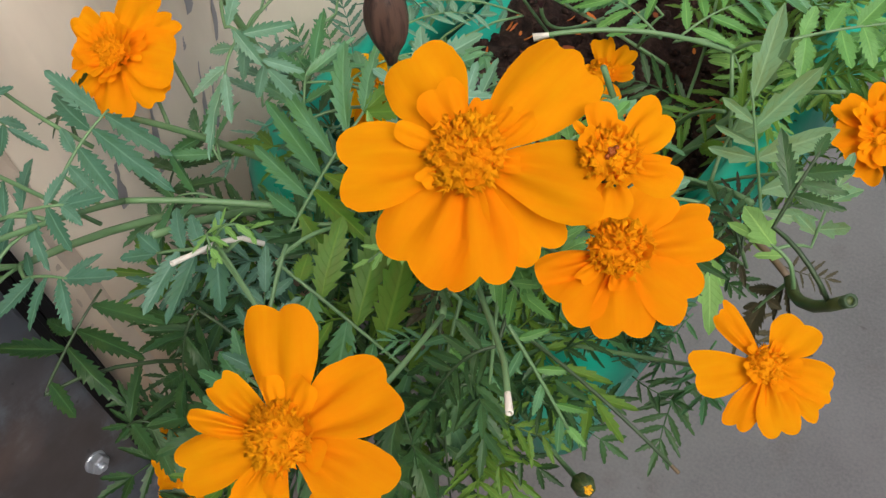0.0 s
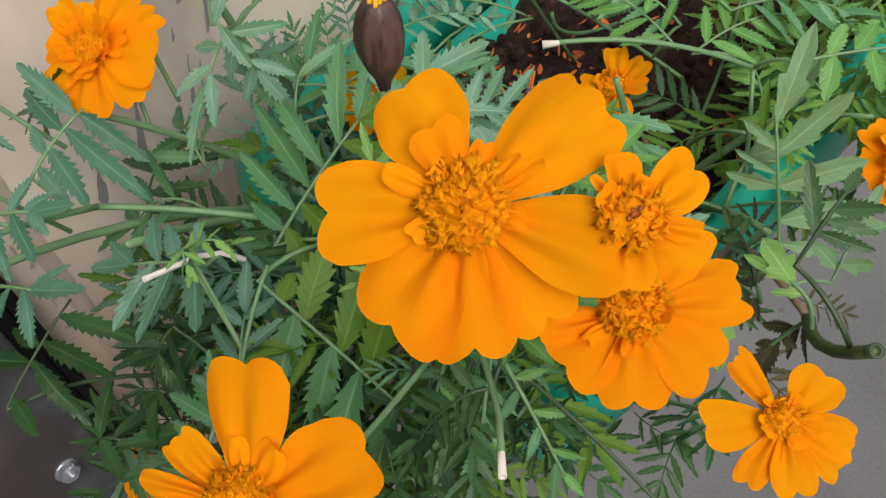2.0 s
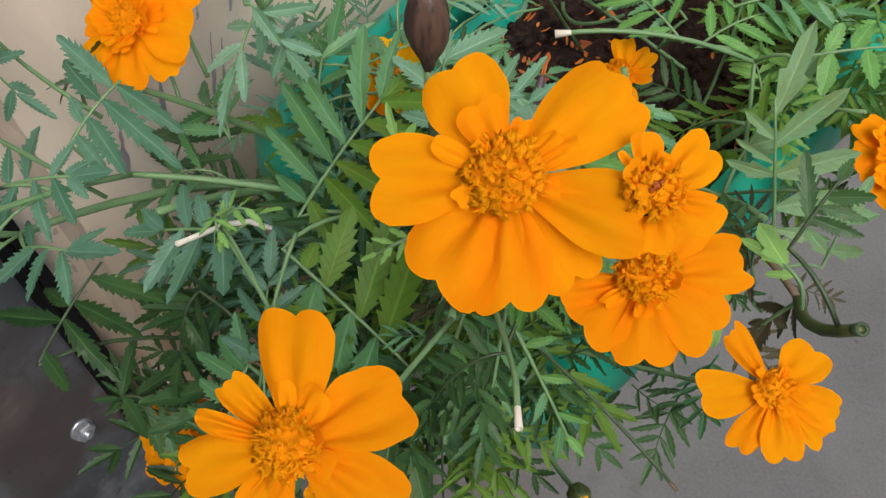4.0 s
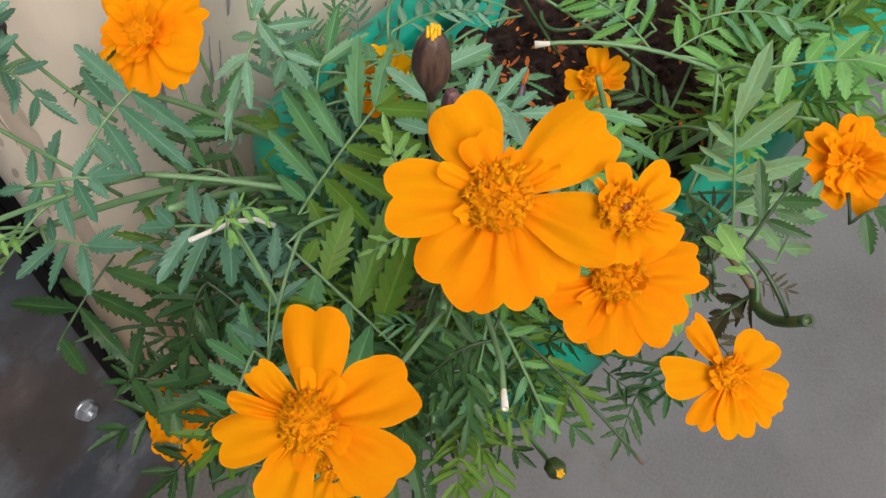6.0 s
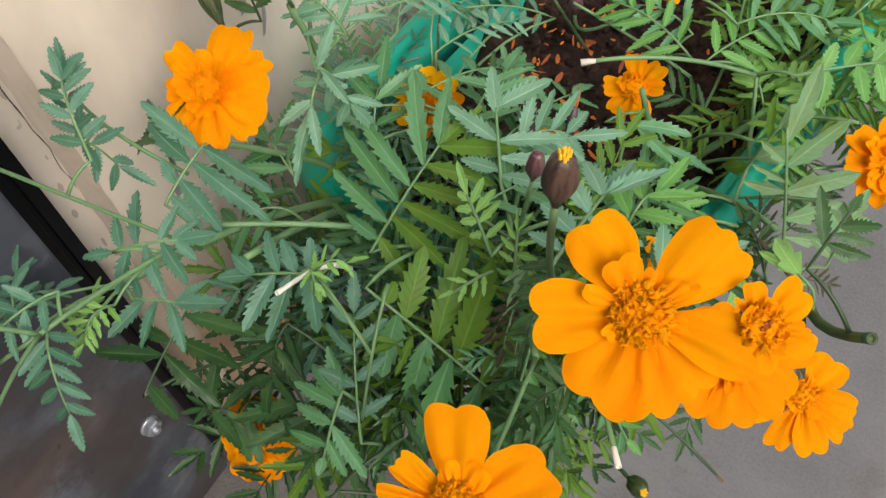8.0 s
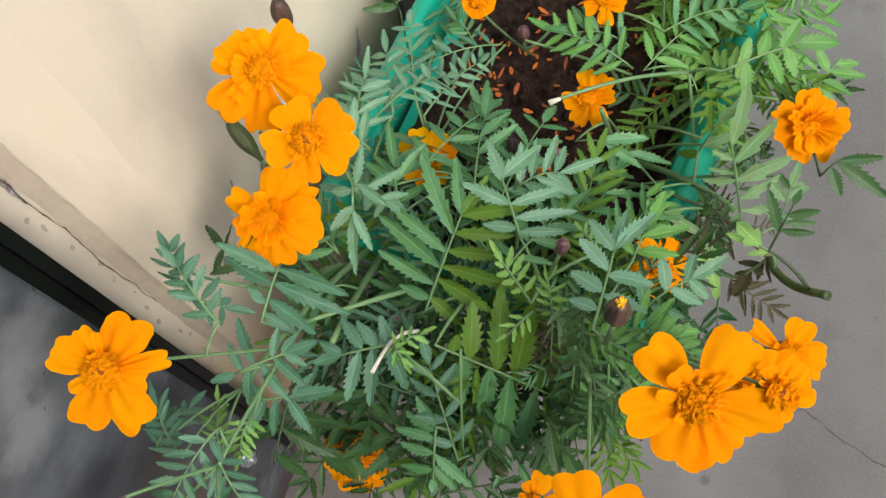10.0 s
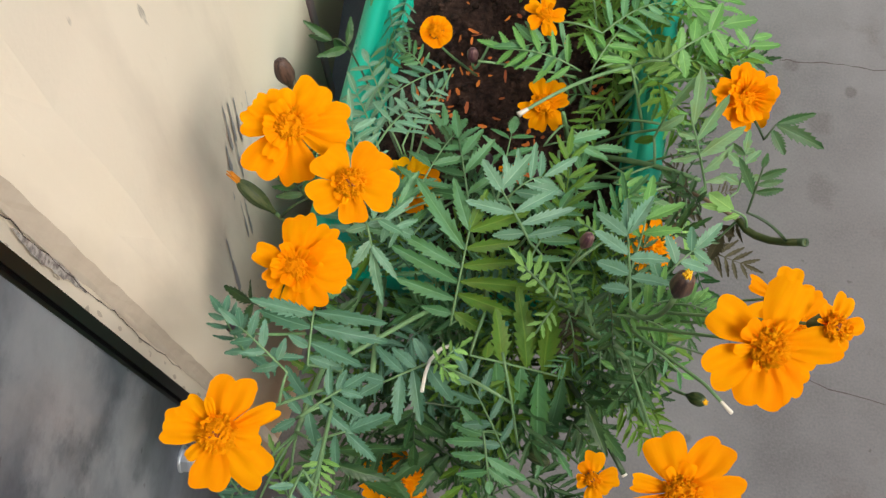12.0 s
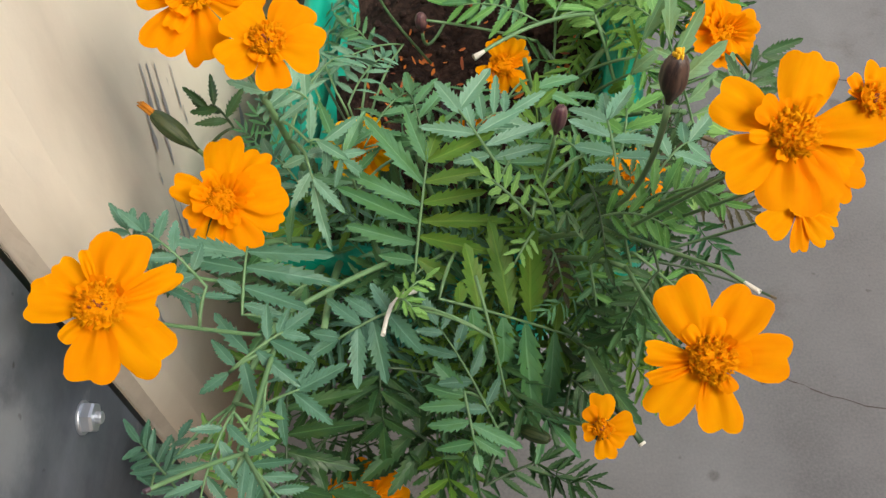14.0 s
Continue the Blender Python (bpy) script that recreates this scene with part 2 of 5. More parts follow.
def make_floor_mat():
    """Worn grey cement floor: blotches, dark spots, fine grit, shade painted in under the plant."""
    k = Mat("grey_cement", 0.7, spec=0.35)
    base = k.mix(k.grey(k.noise(6, 6, rough=0.6), 0.30, 0.70), (0.104, 0.099, 0.103), (0.192, 0.186, 0.192))
    base = k.mix(k.grey(k.noise(1.8, 3), 0.42, 0.66, 0.0, 0.5), base, (0.150, 0.136, 0.134))
    blot = k.grey(k.noise(16, 4), 0.60, 0.72, 0, 0.75)
    base = k.mix(blot, base, (0.115, 0.10, 0.097))
    spot = k.grey(k.noise(70, 2), 0.72, 0.78, 0, 0.7)
    base = k.mix(spot, base, (0.065, 0.055, 0.052))
    wobble = k.noise(38, 4)
    # stains; from (0.059, 0.212) on they also paint the shade below the plant
    for x, y, r, how in ((0.513, 0.595, 0.016, 0.55), (0.51, 0.517, 0.020, 0.45), (0.545, 0.634, 0.007, 0.7), (0.482, 0.662, 0.010, 0.6), (0.377, 0.247, 0.006, 0.7), (0.40, 0.21, 0.020, 0.5), (0.30, 0.296, 0.022, 0.5), (0.60, 0.42, 0.030, 0.4), (0.059, 0.212, 0.045, 0.85), (0.091, 0.182, 0.045, 0.85), (0.021, 0.176, 0.045, 0.85), (0.121, 0.188, 0.045, 0.85), (0.15, 0.213, 0.045, 0.85), (0.037, 0.18, 0.07, 0.75), (0.098, 0.208, 0.06, 0.6), (-0.013, 0.162, 0.06, 0.75), (0.063, 0.127, 0.06, 0.7)):
        d = k.t.nodes.new("ShaderNodeVectorMath")
        d.operation = "DISTANCE"
        d.inputs[1].default_value = (x, y, 0)
        k.link(k.co.outputs["Object"], d.inputs[0])
        edge = k.math("ADD", k.math("MULTIPLY", d.outputs["Value"], 1 / r), k.math("MULTIPLY", k.math("SUBTRACT", wobble, 0.5), 1.6))
        base = k.mix(k.grey(edge, 0.55, 1.0, how, 0.0), base, (0.085, 0.076, 0.074))
    grit = k.noise(420, 3)
    base = k.mix(k.grey(grit, 0.3, 0.8, 0, 0.25), base, (0.32, 0.295, 0.285))
    k.color(base).bump(grit, 0.25, 0.0008)
    return k.m


def make_plastic_mat():
    """Turquoise moulded plastic, slightly scuffed."""
    k = Mat("turquoise_plastic", 0.32, spec=0.5)
    base = k.mix(k.noise(12, 4), (0.005, 0.300, 0.195), (0.012, 0.410, 0.285))
    base = k.mix(k.grey(k.noise(90, 4, (1, 0.3, 1)), 0.62, 0.75, 0, 0.35), base, (0.20, 0.42, 0.34))
    k.color(base).roughness(k.grey(k.noise(40, 4), 0.3, 0.7, 0.25, 0.5))
    return k.m


def make_soil_mat():
    k = Mat("damp_soil", 0.9, spec=0.2)
    base = k.ramp(k.noise(130, 5, rough=0.7), [(0.35, (0.012, 0.007, 0.006)), (0.55, (0.04, 0.022, 0.017)), (0.75, (0.095, 0.055, 0.04))])
    k.color(base).bump(k.noise(260, 5), 0.9, 0.003)
    return k.m


WALL, PANEL, FLOOR, PLASTIC, SOIL = make_wall_mat(), make_panel_mat(), make_floor_mat(), make_plastic_mat(), make_soil_mat()
BLACK = Mat("black_rubber", 0.38, spec=0.25).color((0.004, 0.004, 0.005)).m
ZINC = Mat("zinc_bolt", 0.42, 0.8).color((0.50, 0.53, 0.58)).m
GREY_PAINT = Mat("grey_paint_stroke", 0.6).color((0.30, 0.285, 0.29)).m
MAUVE = Mat("mauve_plaster", 0.8).color((0.34, 0.24, 0.25)).m
CHIP_AND_SHADE = Mat("bare_and_shaded_plaster", 0.85)
CHIP_AND_SHADE = CHIP_AND_SHADE.color(CHIP_AND_SHADE.mix(CHIP_AND_SHADE.noise(60, 5), (0.40, 0.335, 0.27), (0.60, 0.52, 0.43))).m
FLAKED = Mat("flaked_plaster", 0.9)
FLAKED = FLAKED.color(FLAKED.mix(FLAKED.grey(FLAKED.noise(240, 4), 0.40, 0.60), (0.17, 0.145, 0.14), (0.46, 0.42, 0.39))).m
CRACK = Mat("dark_crack", 0.9).color((0.07, 0.055, 0.05)).m


# ---- mesh helpers ----
def link_mesh(name, bm, material, smooth=True):
    me = bpy.data.meshes.new(name)
    bm.normal_update()
    bm.to_mesh(me)
    bm.free()
    me.materials.append(material)
    if smooth:
        for p in me.polygons:
            p.use_smooth = True
    return me


def part(name, bm, material, parent=None, label="", smooth=True):
    """Links a bmesh, in its parent's space, as one mesh object."""
    ob = new(name, link_mesh(name, bm, material, smooth))
    ob.parent = parent
    return tagged(ob, label)


def grid_faces(bm, rows, close=False):
    """Faces between rows of vertices."""
    for a, b in zip(rows, rows[1:]):
        n = len(a)
        for i in range(n if close else n - 1):
            j = (i + 1) % n
            bm.faces.new((a[i], a[j], b[j], b[i]))


def box(bm, lo, hi, bevel=0.0, segs=2):
    vs = [bm.verts.new((x, y, z)) for x in (lo[0], hi[0]) for y in (lo[1], hi[1]) for z in (lo[2], hi[2])]
    fs = [bm.faces.new([vs[i] for i in q]) for q in ((0, 1, 3, 2), (4, 6, 7, 5), (0, 4, 5, 1), (2, 3, 7, 6), (0, 2, 6, 4), (1, 5, 7, 3))]
    if bevel:
        edges = {e for f in fs for e in f.edges}
        bmesh.ops.bevel(bm, geom=list(edges), offset=bevel, segments=segs, affect="EDGES")
    return bm


def curve_points(a, b, sag=0.0, n=10, side=(0, 0, 0)):
    """Points on a bowed line from a to b: it rises by sag in the middle and swings to the side."""
    a, b, side = Vector(a), Vector(b), Vector(side)
    return [a.lerp(b, t) + (Vector((0, 0, sag)) + side) * 4 * t * (1 - t) for t in (i / n for i in range(n + 1))]


def tube(bm, pts, r0, r1=None, sides=7, cap=True, hollow=False):
    """A tapered tube through points."""
    pts = [Vector(p) for p in pts]
    r1 = r0 if r1 is None else r1
    ref, rows = None, []
    for i, p in enumerate(pts):
        way = (pts[min(i + 1, len(pts) - 1)] - pts[max(i - 1, 0)]).normalized()
        if ref is None:
            ref = way.orthogonal().normalized()
        ref = (ref - way * ref.dot(way)).normalized()
        other, r = way.cross(ref), r0 + (r1 - r0) * i / (len(pts) - 1)
        rows.append([bm.verts.new(p + (ref * math.cos(a) + other * math.sin(a)) * r) for a in (2 * math.pi * k / sides for k in range(sides))])
    if hollow:
        way = (pts[-1] - pts[-2]).normalized()
        for scale, back in ((0.6, 0.0), (0.5, r1 * 2.5)):
            rows.append([bm.verts.new(pts[-1] + (v.co - pts[-1]) * scale - way * back) for v in rows[len(pts) - 1]])
    grid_faces(bm, rows, True)
    if cap:
        bm.faces.new(list(reversed(rows[0])))
        bm.faces.new(rows[-1])
    return bm


def spun(bm, profile, sides=14, rib=0.0, ribs=0, at=None):
    """A turned body from (radius, height) pairs, with lengthwise ribs, along +z."""
    m = at or Matrix()
    rows = []
    for r, z in profile:
        rows.append([bm.verts.new(m @ Vector((r * (1 + rib * math.cos(ribs * a)) * math.cos(a), r * (1 + rib * math.cos(ribs * a)) * math.sin(a), z))) for a in (2 * math.pi * k / sides for k in range(sides))])
    grid_faces(bm, rows, True)
    bm.faces.new(list(reversed(rows[0])))
    bm.faces.new(rows[-1])
    return bm


def basis(origin, z, x):
    """A pose with its z along z and its x near x."""
    z = Vector(z).normalized()
    x = Vector(x)
    x = (x - z * x.dot(z)).normalized()
    y = z.cross(x)
    return Matrix(((x[0], y[0], z[0], origin[0]), (x[1], y[1], z[1], origin[1]), (x[2], y[2], z[2], origin[2]), (0, 0, 0, 1)))


def thing(name, label, category, at, group=""):
    ob = new(name)
    ob.empty_display_size = 0.02
    ob.location = at
    return tagged(ob, label, category, group)


def local(ob, m, parent):
    """Hangs ob under a parent that only shifts, so that it stands at the world pose m."""
    ob.parent = parent
    ob.matrix_basis = Matrix.Translation(-parent.location) @ m
    return ob


# ---- setting ----
def build_setting():
    floor = part("floor", box(bmesh.new(), (-60, -60, -0.1), (60, 60, 0)), FLOOR, None, "worn grey cement floor with stains, painted-in shade and hairline cracks", False)
    tagged(floor, category="floor", kind="structure")
    bm = bmesh.new()
    rng = random.Random(5)
    lines = (((0.413, 0.351), (0.421, 0.338), (0.427, 0.329), (0.444, 0.334), (0.467, 0.324), (0.511, 0.308), (0.60, 0.292), (0.70, 0.30), (0.85, 0.28)),
             ((0.470, 0.668), (0.488, 0.666), (0.531, 0.668), (0.569, 0.663), (0.64, 0.672), (0.75, 0.65)))
    for line in lines:
        pts = []
        for a, b in zip(line, line[1:]):
            for i in range(5):
                t = i / 5
                pts.append((a[0] + (b[0] - a[0]) * t + rng.uniform(-0.0012, 0.0012), a[1] + (b[1] - a[1]) * t + rng.uniform(-0.0012, 0.0012)))
        for (x0, y0), (x1, y1) in zip(pts, pts[1:]):
            d = Vector((y0 - y1, x1 - x0)).normalized() * rng.uniform(0.0002, 0.0006)
            bm.faces.new([bm.verts.new((px, py, 0.0006)) for px, py in ((x0 - d.x, y0 - d.y), (x1 - d.x, y1 - d.y), (x1 + d.x, y1 + d.y), (x0 + d.x, y0 + d.y))])
    part("crack", bm, CRACK, floor, "thin dark crack", False)

    # cream pier with a worn, rounded corner; its face is x = 0
    bm = bmesh.new()
    outline = [(-0.30, 0.12), (-0.30, 0.556), (-0.004, 0.556), (0.0, 0.551), (0.0, 0.245), (-0.003, 0.228), (-0.010, 0.209), (-0.014, 0.203), (-0.014, 0.12)]
    rng = random.Random(2)
    rows = []
    for i in range(61):
        z = i * 0.05
        w = [rng.uniform(-1, 1) * 0.0012 for _ in outline]
        rows.append([bm.verts.new((x + (d if 3 < k < 8 else 0), y + (d if 3 < k < 8 else 0), z)) for k, ((x, y), d) in enumerate(zip(outline, w))])
    grid_faces(bm, rows, True)
    bm.faces.new(list(reversed(rows[0])))
    bm.faces.new(rows[-1])
    wall = part("wall_west", bm, WALL, None, "cream painted plaster wall with smears and a chipped corner", False)
    tagged(wall, category="wall", kind="structure")
    # tan strip along the worn corner: the shade on its bevel, painted as colour
    bm = bmesh.new()
    rows = []
    for i in range(121):
        z = i * 0.012 + 0.004
        rows.append([bm.verts.new((x + 0.0016, y + rng.uniform(-0.0007, 0.0007), z)) for x, y in ((-0.0098, 0.2090), (-0.0118, 0.2060), (-0.0138, 0.2028), (-0.0138, 0.1995))])
    grid_faces(bm, rows)
    part("shaded_edge", bm, CHIP_AND_SHADE, wall, "tan strip painting in the shade along the corner", False)
    # ragged hairline crack beside it
    bm = bmesh.new()
    z, y, pts = 0.33, 0.1985, []
    while z < 0.98:
        pts.append((y, z, rng.uniform(0.0001, 0.00045)))
        y += rng.uniform(-0.0011, 0.0011) + (0.1985 - y) * 0.3
        z += rng.uniform(0.004, 0.010)
    for (y0, z0, w0), (y1, z1, w1) in zip(pts, pts[1:]):
        bm.faces.new([bm.verts.new(p) for p in ((-0.0122, y0 - w0, z0), (-0.0122, y0 + w0, z0), (-0.0122, y1 + w1, z1), (-0.0122, y1 - w1, z1))])
    part("crack", bm, CRACK, wall, "ragged crack in the plaster", False)
    # chips where the paint has come off beside the crack
    for i in range(26):
        z = 0.20 + i * 0.027 + rng.uniform(-0.01, 0.01)
        y, s, h = 0.1925 + rng.uniform(-0.003, 0.004), rng.uniform(0.0008, 0.0024), rng.uniform(0.0015, 0.006)
        bm = bmesh.new()
        bm.faces.new([bm.verts.new((-0.0129, y + math.cos(a) * s * rng.uniform(0.6, 1.2), z + math.sin(a) * h * rng.uniform(0.6, 1.2))) for a in (k * 0.898 for k in range(7))])
        part("chip", bm, CHIP_AND_SHADE, wall, "", False)
    bm = bmesh.new()
    rows = []
    for i in range(25):
        t = i / 24
        z = 0.500 + 0.085 * t
        w = 0.0030 * math.sin(math.pi * t) ** 0.7 + 0.0003
        mid = 0.1965 + 0.0008 * math.sin(7 * t)
        rows.append([bm.verts.new((-0.0124, mid - w * rng.uniform(0.5, 1.0), z)), bm.verts.new((-0.0124, mid + w * rng.uniform(0.6, 1.1), z))])
    grid_faces(bm, rows)
    part("flaked_patch", bm, FLAKED, wall, "dark grey patch where the paint has flaked", False)
    # second wall beyond a dark slot
    bm = box(bmesh.new(), (-0.32, 0.572, 0), (-0.012, 3.0, 3.0), 0.003, 1)
    w2 = part("wall_north", bm, WALL, None, "cream plaster wall continuing beyond a dark joint", False)
    tagged(w2, category="wall", kind="structure")
    bm = box(bmesh.new(), (-0.30, 0.5562, 0), (-0.03, 0.5718, 3.0))
    part("trim", bm, BLACK, w2, "dark joint filler", False)
    bm = box(bmesh.new(), (-0.0118, 0.574, 0.0), (-0.006, 0.588, 3.0), 0.001, 1)
    part("trim", bm, MAUVE, w2, "bare mauve plaster edge", False)
    # grey trial strokes of paint on the cream wall
    rng = random.Random(8)
    strokes = ((0.352, 0.372, 0.040, 0.0026), (0.360, 0.366, 0.036, 0.0026), (0.368, 0.354, 0.040, 0.0026), (0.388, 0.336, 0.030, 0.0014), (0.337, 0.356, 0.026, 0.0032), (0.349, 0.335, 0.040, 0.0020), (0.320, 0.293, 0.040, 0.0016), (0.326, 0.284, 0.040, 0.0018), (0.282, 0.300, 0.060, 0.0032), (0.247, 0.286, 0.030, 0.0034), (0.476, 0.205, 0.030, 0.0050), (0.322, 0.330, 0.008, 0.0012), (0.385, 0.312, 0.014, 0.0008))
    for y, z, h, w in strokes:
        bm = bmesh.new()
        n = 9
        left, right = [], []
        for i in range(n):
            t = i / (n - 1)
            width = w * (0.35 + 0.65 * math.sin(math.pi * min(1, t * 1.4 + 0.15))) * rng.uniform(0.75, 1.1)
            yy = y + 0.28 * h * (t - 0.5) + rng.uniform(-0.0006, 0.0006)
            left.append(bm.verts.new((0.0007, yy - width, z - h / 2 + h * t)))
            right.append(bm.verts.new((0.0007, yy + width, z - h / 2 + h * t)))
        grid_faces(bm, [left, right])
        part("paint_stroke", bm, GREY_PAINT, wall, "grey brush stroke", False)
    # unseen added walls; the south one cuts light on panel and floor
    bm = box(bmesh.new(), (-1.5, -1.2, 0), (3.9, -1.1, 2.2))
    tagged(part("light_block_south", bm, WALL, None, "unseen cream wall added to cut the light from the south", False), category="wall", kind="structure")
    bm = box(bmesh.new(), (3.9, -3, 0), (4.0, 5, 2.6))
    tagged(part("wall_east", bm, WALL, None, "unseen cream wall added on the east side", False), category="wall", kind="structure")


def hex_bolt(at):
    """A zinc hex bolt with washer, its axis along +x."""
    bolt = thing("hex_bolt", "shiny zinc hex bolt with washer on the dark steel", "bolt", at, "bolts on the steel panel")
    turn = Matrix.Rotation(radians(90), 4, "Y")
    bm = spun(bmesh.new(), [(0.0074, 0), (0.0074, 0.0008), (0.0070, 0.0013), (0.004, 0.0013)], 24, at=turn)
    part("washer", bm, ZINC, bolt, "", False)
    bm = spun(bmesh.new(), [(0.0058, 0.0012), (0.0068, 0.0013), (0.0068, 0.0050), (0.0060, 0.0060), (0.003, 0.0062)], 6, at=turn @ Matrix.Rotation(radians(20), 4, "Z"))
    part("head", bm, ZINC, bolt, "", False)
    bm = spun(bmesh.new(), [(0.0028, 0.0062), (0.0028, 0.0082), (0.0022, 0.0088)], 12, at=turn)
    part("shank", bm, ZINC, bolt, "", False)


def build_panel():
    gate = thing("steel_panel", "dark grey mottled steel panel beside the wall", "panel", (0.0, -0.4, 0.0))
    rel = Vector((0, 0.4, 0))
    bm = box(bmesh.new(), Vector((0.004, -1.08, 0.012)) + rel, Vector((0.026, 0.1570, 2.4)) + rel, 0.002, 2)
    part("sheet", bm, PANEL, gate, "mottled dark grey sheet", False)
    bm = box(bmesh.new(), Vector((-0.008, 0.1573, 0.006)) + rel, Vector((0.0125, 0.1660, 2.4)) + rel, 0.0018, 3)
    box(bm, Vector((-0.010, 0.1663, 0.006)) + rel, Vector((0.0107, 0.1765, 2.4)) + rel, 0.0024, 3)
    part("edge_strip", bm, BLACK, gate, "black rubber edge strip", False)
    hex_bolt((0.0262, 0.132, 0.424))
    hex_bolt((0.0262, 0.133, 0.165))


build_setting()
build_panel()


# ---- planter ----
def build_planter():
    """A long turquoise trough with a rolled rim, turned a little from the wall."""
    turn = Matrix.Translation((0.163, 0.275, 0)) @ Matrix.Rotation(radians(-5.5), 4, "Z")
    planter = new("planter")
    planter.matrix_basis = turn
    planter.empty_display_size = 0.05
    tagged(planter, "long turquoise plastic planter trough with rolled rim", "planter")

    def ring(half, front, back, z, r=0.035, n=5):
        pts = []
        for cx, cy, a0 in ((half - r, back - r, 0), (-half + r, back - r, 90), (-half + r, front + r, 180), (half - r, front + r, 270)):
            for i in range(n + 1):
                a = radians(a0 + 90 * i / n)
                pts.append((cx + r * math.cos(a), cy + r * math.sin(a), z))
        return pts

    bm = bmesh.new()
    rows = []
    prof = [(0.055, 0.0), (0.059, 0.003), (0.104, 0.262), (0.098, 0.262), (0.076, 0.12), (0.053, 0.02)]
    for half, z in prof:
        g = (0.126 - half) * 0.85
        rows.append([bm.verts.new(p) for p in ring(half, g, 0.70 - g, z)])
    grid_faces(bm, rows, True)
    bm.faces.new(list(reversed(rows[0])))
    bm.faces.new(rows[-1])
    part("trough", bm, PLASTIC, planter, "")
    bm = bmesh.new()
    rows = []
    for half, z in ((0.105, 0.252), (0.118, 0.246), (0.124, 0.250), (0.126, 0.262), (0.124, 0.280), (0.120, 0.290), (0.114, 0.295), (0.108, 0.294), (0.105, 0.288), (0.103, 0.284), (0.099, 0.284), (0.097, 0.280), (0.096, 0.262), (0.101, 0.262)):
        g = (0.126 - half) * 0.85
        rows.append([bm.verts.new(p) for p in ring(half, g, 0.70 - g, z)])
    grid_faces(bm, rows + [rows[0]], True)
    part("rim", bm, PLASTIC, planter, "wide rolled rim")

    # soil with crumbs and fallen petals
    bm = bmesh.new()
    noise.seed_set(3)
    rows = []
    for j in range(70):
        y = 0.038 + 0.62 * j / 69
        rows.append([bm.verts.new((-0.0955 + 0.191 * i / 24, y, 0.242 + 0.018 * noise.noise((i * 0.35, j * 0.35, 0)) + 0.008 * noise.noise((i * 1.3, j * 1.3, 4)))) for i in range(25)])
    grid_faces(bm, rows)
    soil = part("soil", bm, SOIL, None, "dark damp soil littered with dry orange petals")
    soil.matrix_basis = turn
    tagged(soil, category="soil", kind="stuff")
    rng = random.Random(12)
    bm = bmesh.new()
    for _ in range(900):
        c = Vector((rng.uniform(-0.086, 0.086), rng.uniform(0.055, 0.62), 0.248 + rng.uniform(-0.004, 0.008)))
        s = rng.uniform(0.001, 0.0042)
        bmesh.ops.create_icosphere(bm, subdivisions=1, radius=s, matrix=Matrix.Translation(c) @ Matrix.Diagonal((1, rng.uniform(0.6, 1.3), rng.uniform(0.5, 0.9), 1)))
    crumbs = part("soil_crumbs", bm, SOIL, None, "dark crumbs of soil in the planter")
    crumbs.matrix_basis = turn
    tagged(crumbs, category="soil", kind="stuff")
    bm = bmesh.new()
    for _ in range(90):
        hx, hy, spread = rng.choice(((-0.036, 0.212, 0.012), (-0.058, 0.188, 0.013), (0.070, 0.195, 0.010), (0.032, 0.150, 0.012), (-0.032, 0.172, 0.022), (0.0, 0.28, 0.05)))
        cx, cy = rng.gauss(hx, spread), rng.gauss(hy, spread)
        m = Matrix.Translation((max(-0.084, min(0.084, cx)), cy, 0.253 + rng.uniform(0, 0.009))) @ Euler((rng.uniform(-0.6, 0.6), rng.uniform(-0.6, 0.6), rng.uniform(0, 6.3))).to_matrix().to_4x4()
        l, w = rng.uniform(0.003, 0.010), rng.uniform(0.0006, 0.0021)
        a = [bm.verts.new(m @ Vector((x * l, w * f, 0.002 * x * x))) for x, f in ((-0.5, 0.4), (0, 1), (0.5, 0.5))]
        b = [bm.verts.new(m @ Vector((x * l, -w * f, 0.002 * x * x))) for x, f in ((-0.5, 0.4), (0, 1), (0.5, 0.5))]
        grid_faces(bm, [a, b])
    litter = part("fallen_petals", bm, DRY_PETAL, None, "dry rust-orange petals fallen on the soil")
    litter.matrix_basis = turn
    tagged(litter, category="petals", kind="stuff")


build_planter()


